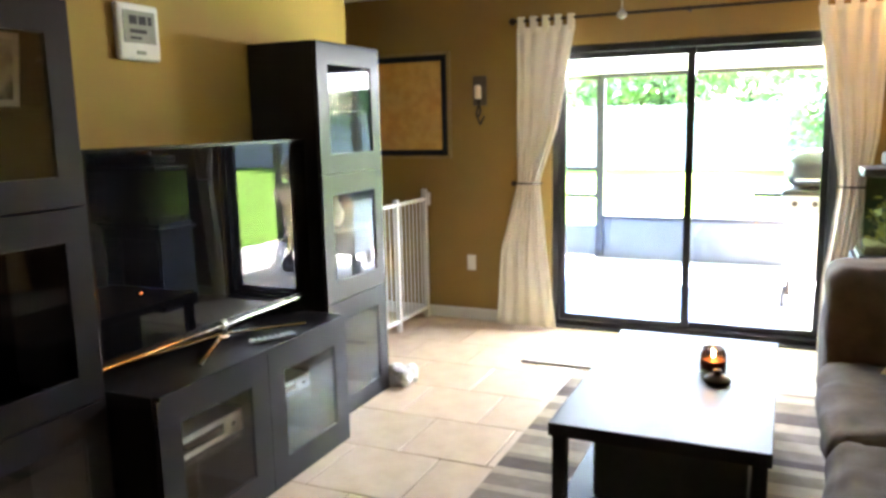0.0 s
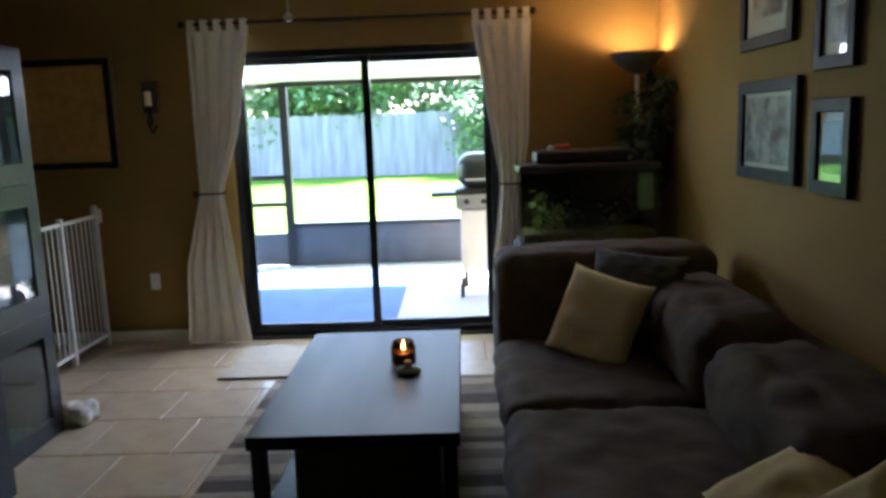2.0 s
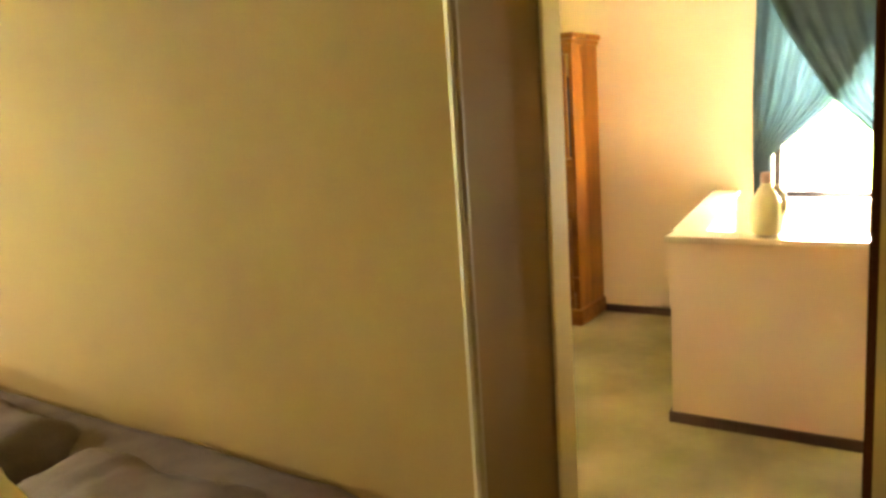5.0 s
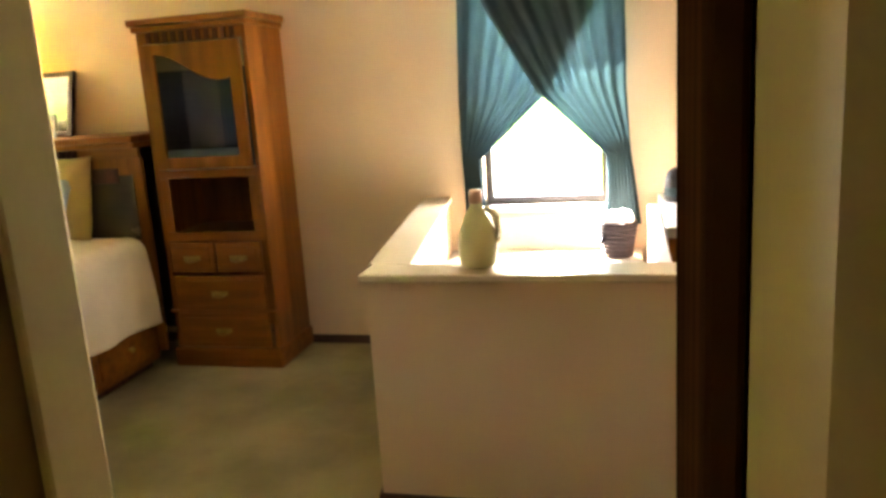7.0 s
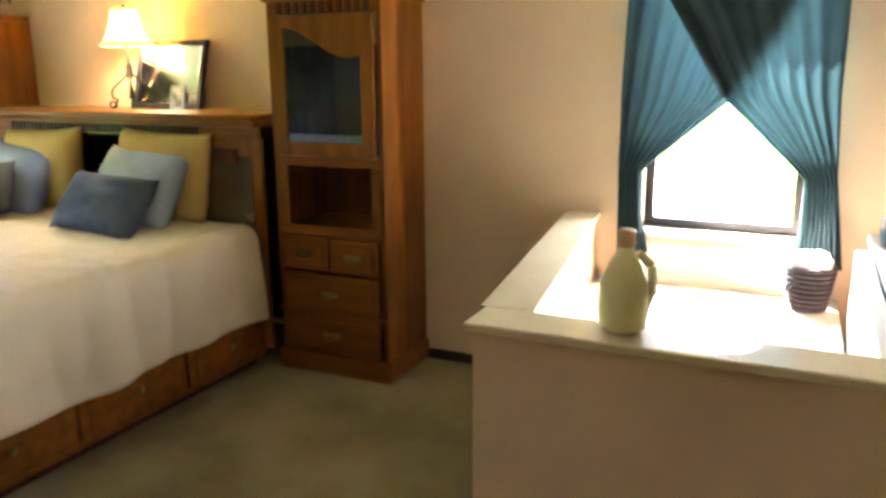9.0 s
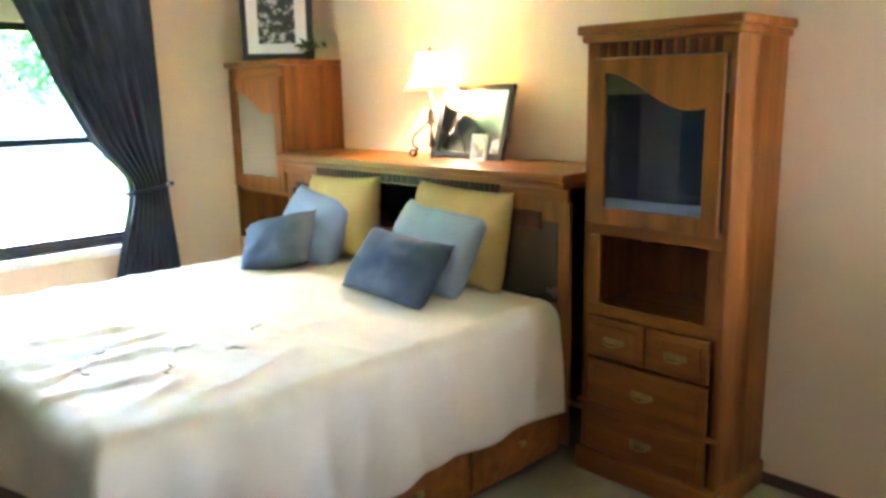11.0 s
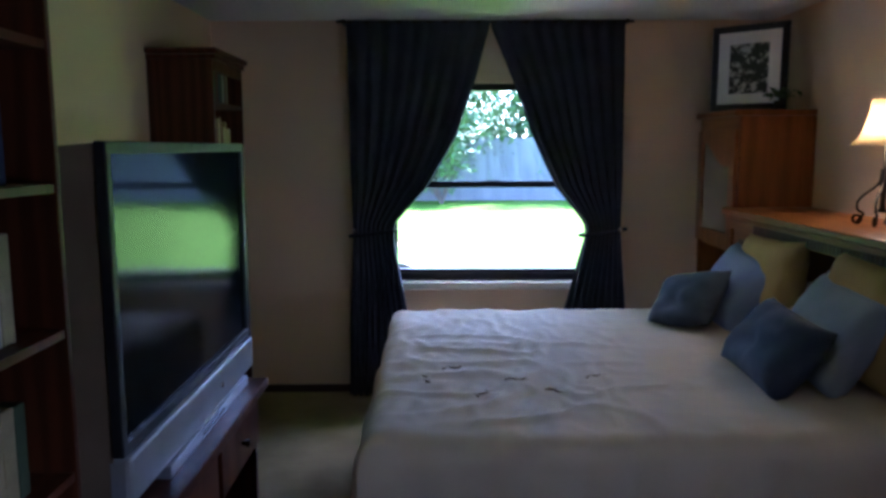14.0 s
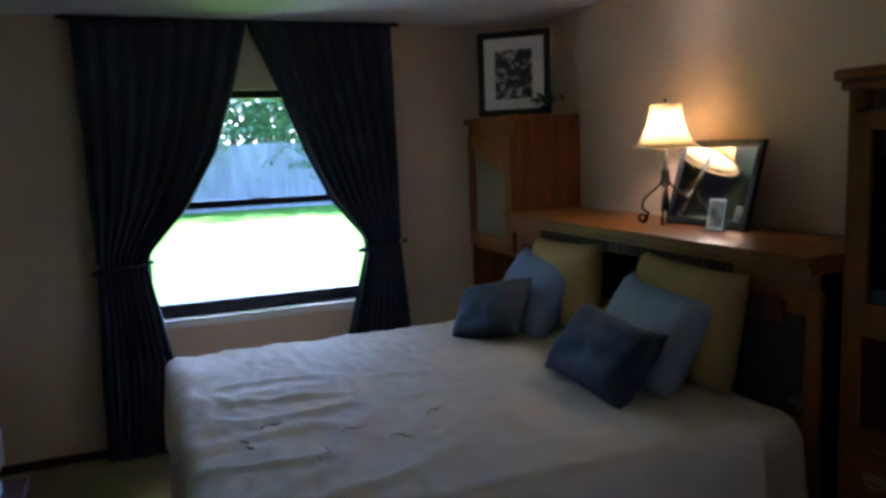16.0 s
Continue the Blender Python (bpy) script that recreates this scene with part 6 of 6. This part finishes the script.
part("firebox", bx(0.2, 1.0, 6.85, 7.4, 0.74, 0.925, 0.02), BLKPLASTIC, gr)
part("side_shelf", bx(-0.02, 0.2, 6.88, 7.36, 0.86, 0.9, 0.01), BLKPLASTIC, gr)
part("control_panel", bx(0.2, 1.0, 6.80, 6.849, 0.76, 0.88, 0.008), SILVER, gr)
for x in (0.3, 0.45, 0.6):
    part("dial", spin([(0.025, 0), (0.022, 0.02)], 14, m=pose(x, 6.80, 0.82, 90)), BLKPLASTIC, gr)
part("handle", tube(bmesh.new(), [(0.3, 6.84, 1.02), (0.3, 6.78, 1.02), (0.9, 6.78, 1.02), (0.9, 6.84, 1.02)], 0.012, 8), CHROME, gr)
part("cart", bx(0.24, 0.96, 6.92, 7.36, 0.16, 0.735, 0.01), WHITEPL, gr, "pale cart cabinet")
for x in (0.28, 0.92):
    for y in (6.95, 7.3):
        part("leg", bx(x - 0.02, x + 0.02, y - 0.02, y + 0.02, 0.02, 0.159), BLKPLASTIC, gr)
for x in (0.24, 0.96):
    part("wheel", spin([(0.05, -0.02), (0.09, -0.02), (0.1, 0), (0.09, 0.02), (0.05, 0.02)], 20, m=pose(x, 6.95, 0.01, 0, 90)), BLKPLASTIC, gr)
wb = thing("wheelbarrow", (2.25, 9.75, -0.14), "tan plastic wheelbarrow with dark handles on the lawn", "wheelbarrow")
bm = bmesh.new()
lo = [bm.verts.new(c) for c in ((2.15, 9.5, 0.2), (2.6, 9.5, 0.2), (2.6, 9.9, 0.2), (2.15, 9.9, 0.2))]
hi = [bm.verts.new(c) for c in ((1.95, 9.38, 0.52), (2.78, 9.38, 0.48), (2.78, 10.02, 0.48), (1.95, 10.02, 0.52))]
bm.faces.new(lo)
for k in range(4):
    bm.faces.new((lo[k], lo[(k + 1) % 4], hi[(k + 1) % 4], hi[k]))
part("tray", bm, TERRA, wb, solid=0.02)
for y in (9.46, 9.94):
    part("handle", rod(bmesh.new(), (2.75, y, 0.05), (1.55, y, 0.62), 0.02), BLKPLASTIC, wb)
    part("leg", tube(bmesh.new(), [(2.15, y, 0.25), (2.1, y, -0.13), (2.25, y, -0.13)], 0.015), BLKPLASTIC, wb)
part("wheel", spin([(0.1, -0.04), (0.18, -0.03), (0.19, 0), (0.18, 0.03), (0.1, 0.04)], 22, m=pose(2.82, 9.7, 0.05, 90)), BLKPLASTIC, wb)

# fence and the trees behind it
FY = 26.0
fence = thing("garden_fence", (0, FY, -0.14), "long weathered grey board fence at the end of the lawn", "fence")
rnd = random.Random(7)
bm_v, bm_f = [], []
x = -34.0
while x < 40:
    w = 0.145
    h = 1.98 + rnd.uniform(-0.03, 0.03)
    y0 = FY + rnd.uniform(-0.012, 0.012) + 0.022 * (len(bm_v) // 12 % 2)
    k = len(bm_v)
    for yy in (y0, y0 + 0.02):
        bm_v += [(x, yy, -0.12), (x + w, yy, -0.12), (x + w, yy, h - 0.05), (x + w * 0.75, yy, h), (x + w * 0.25, yy, h), (x, yy, h - 0.05)]
    bm_f += [tuple(k + i for i in range(6)), tuple(k + 11 - i for i in range(6))] + [(k + i, k + 6 + i, k + 6 + (i + 1) % 6, k + (i + 1) % 6) for i in range(6)]
    x += w - 0.004
me = bpy.data.meshes.new("boards")
me.from_pydata(bm_v, [], bm_f)
tagged(mesh_part("boards", me, FENCEW, fence), "weathered grey upright fence boards", kind="stuff")
for z in (0.3, 1.5):
    part("rail", bx(-34, 40, FY + 0.06, FY + 0.1, z, z + 0.09), FENCEW, fence)
for k in range(31):
    part("post", bx(-34 + k * 2.44, -33.9 + k * 2.44, FY + 0.101, FY + 0.19, -0.139, 1.95), FENCEW, fence)


def tree(x, y, h, r, seed, n=5200, size=0.34):
    t = thing("tree", (x, y, -0.14), "leafy green garden tree behind the fence", "tree", "garden trees")
    rnd = random.Random(seed)
    bm = rod(bmesh.new(), (x, y, -0.2), (x + rnd.uniform(-0.3, 0.3), y, h * 0.55), 0.16, 9, 0.09)
    tips = []
    for k in range(9):
        a = rnd.uniform(0, 6.28)
        z0 = h * rnd.uniform(0.15, 0.5)
        tip = (x + math.cos(a) * r * rnd.uniform(0.3, 0.8), y + math.sin(a) * r * 0.7, h * rnd.uniform(0.4, 0.95))
        rod(bm, (x, y, z0), tip, 0.06, 6, 0.015)
        tips.append(tip)
    part("trunk", bm, BARK, t)
    clumps = [Vector(tp) + Vector((rnd.gauss(0, r * 0.22), rnd.gauss(0, r * 0.2), rnd.gauss(0, h * 0.1))) for tp in tips for _ in range(4)]
    spots = []
    for k in range(n):
        c = clumps[rnd.randrange(len(clumps))]
        d = Vector((rnd.gauss(0, 1), rnd.gauss(0, 1), rnd.gauss(0, 0.8)))
        spots.append(c + d.normalized() * r * 0.3 * rnd.random() ** 0.5)
    mesh_part("crown", leaves(spots, size, seed + 1), LEAFD, t)


for k, (x, y, h, r) in enumerate(((-9.5, 29, 5.2, 3.2), (-4.8, 28.4, 3.6, 2.6), (-1.2, 29.2, 4.4, 3.0), (2.6, 28.2, 3.7, 2.6), (6.4, 29.6, 6.5, 3.4), (10.5, 28.8, 4.6, 3.0), (15.0, 29.5, 6.0, 3.6), (20, 30, 6, 3.6), (-15, 30, 6, 3.8), (26, 30, 7, 4))):
    tree(x, y, h, r, 40 + k)


def bush(x, y, r, h, seed):
    b = thing("shrub", (x, y, -0.14), "dense green flowering shrub along the fence", "shrub", "garden shrubs")
    rnd = random.Random(seed)
    bm = bmesh.new()
    spots = []
    for k in range(12):
        a = rnd.uniform(0, 6.28)
        tip = Vector((x + math.cos(a) * r * rnd.uniform(0.2, 0.9), y + math.sin(a) * r * 0.5, h * rnd.uniform(0.5, 1)))
        rod(bm, (x, y, -0.16), tip, 0.03, 5, 0.008)
        for _ in range(150):
            spots.append(tip + Vector((rnd.gauss(0, r * 0.22), rnd.gauss(0, r * 0.2), rnd.gauss(0, h * 0.16))))
    part("stem", bm, BARK, b)
    mesh_part("foliage", leaves(spots, 0.22, seed), LEAFD, b)


for k, (x, y, r, h) in enumerate(((1.2, 24.9, 1.2, 2.1), (3.4, 24.6, 1.4, 2.5), (0.2, 27, 1.6, 2.9), (-3, 27, 1.6, 2.8), (-6.5, 27, 1.6, 2.9), (5.5, 27, 1.6, 2.9), (8.5, 27, 1.8, 3.0), (12, 27, 1.8, 3.0))):
    bush(x, y, r, h, 70 + k)

# ---- floor tiles, laid half over ----
floor = bpy.data.objects["floor"]
ts_, gap = 0.445, 0.006
shared = {}
rows_y = [4.31 + 0.445 * k for k in range(-17, 4)]
for r, y0 in enumerate(rows_y):
    off = (r % 2) * ts_ / 2
    for c in range(-8, 9):
        x0 = -1.39 + off + c * ts_
        a, b = max(x0, -4.59), min(x0 + ts_ - gap, 1.79)
        e, f = max(y0, -3.19), min(y0 + ts_ - gap, 5.39)
        if b - a < 0.03 or f - e < 0.03 or y0 > 5.39 or b < -3.9 or f < -0.6:
            continue
        key = (round(b - a, 3), round(f - e, 3))
        if key not in shared:
            bm = bx(0, b - a, 0, f - e, -0.0075, 0.0, 0.0025, seg=1)
            me = bpy.data.meshes.new("tile")
            bm.to_mesh(me)
            bm.free()
            me.materials.append(TILE)
            shared[key] = me
        t = new("tile", shared[key])
        t.parent = floor
        t.location = (a, e, 0.0)
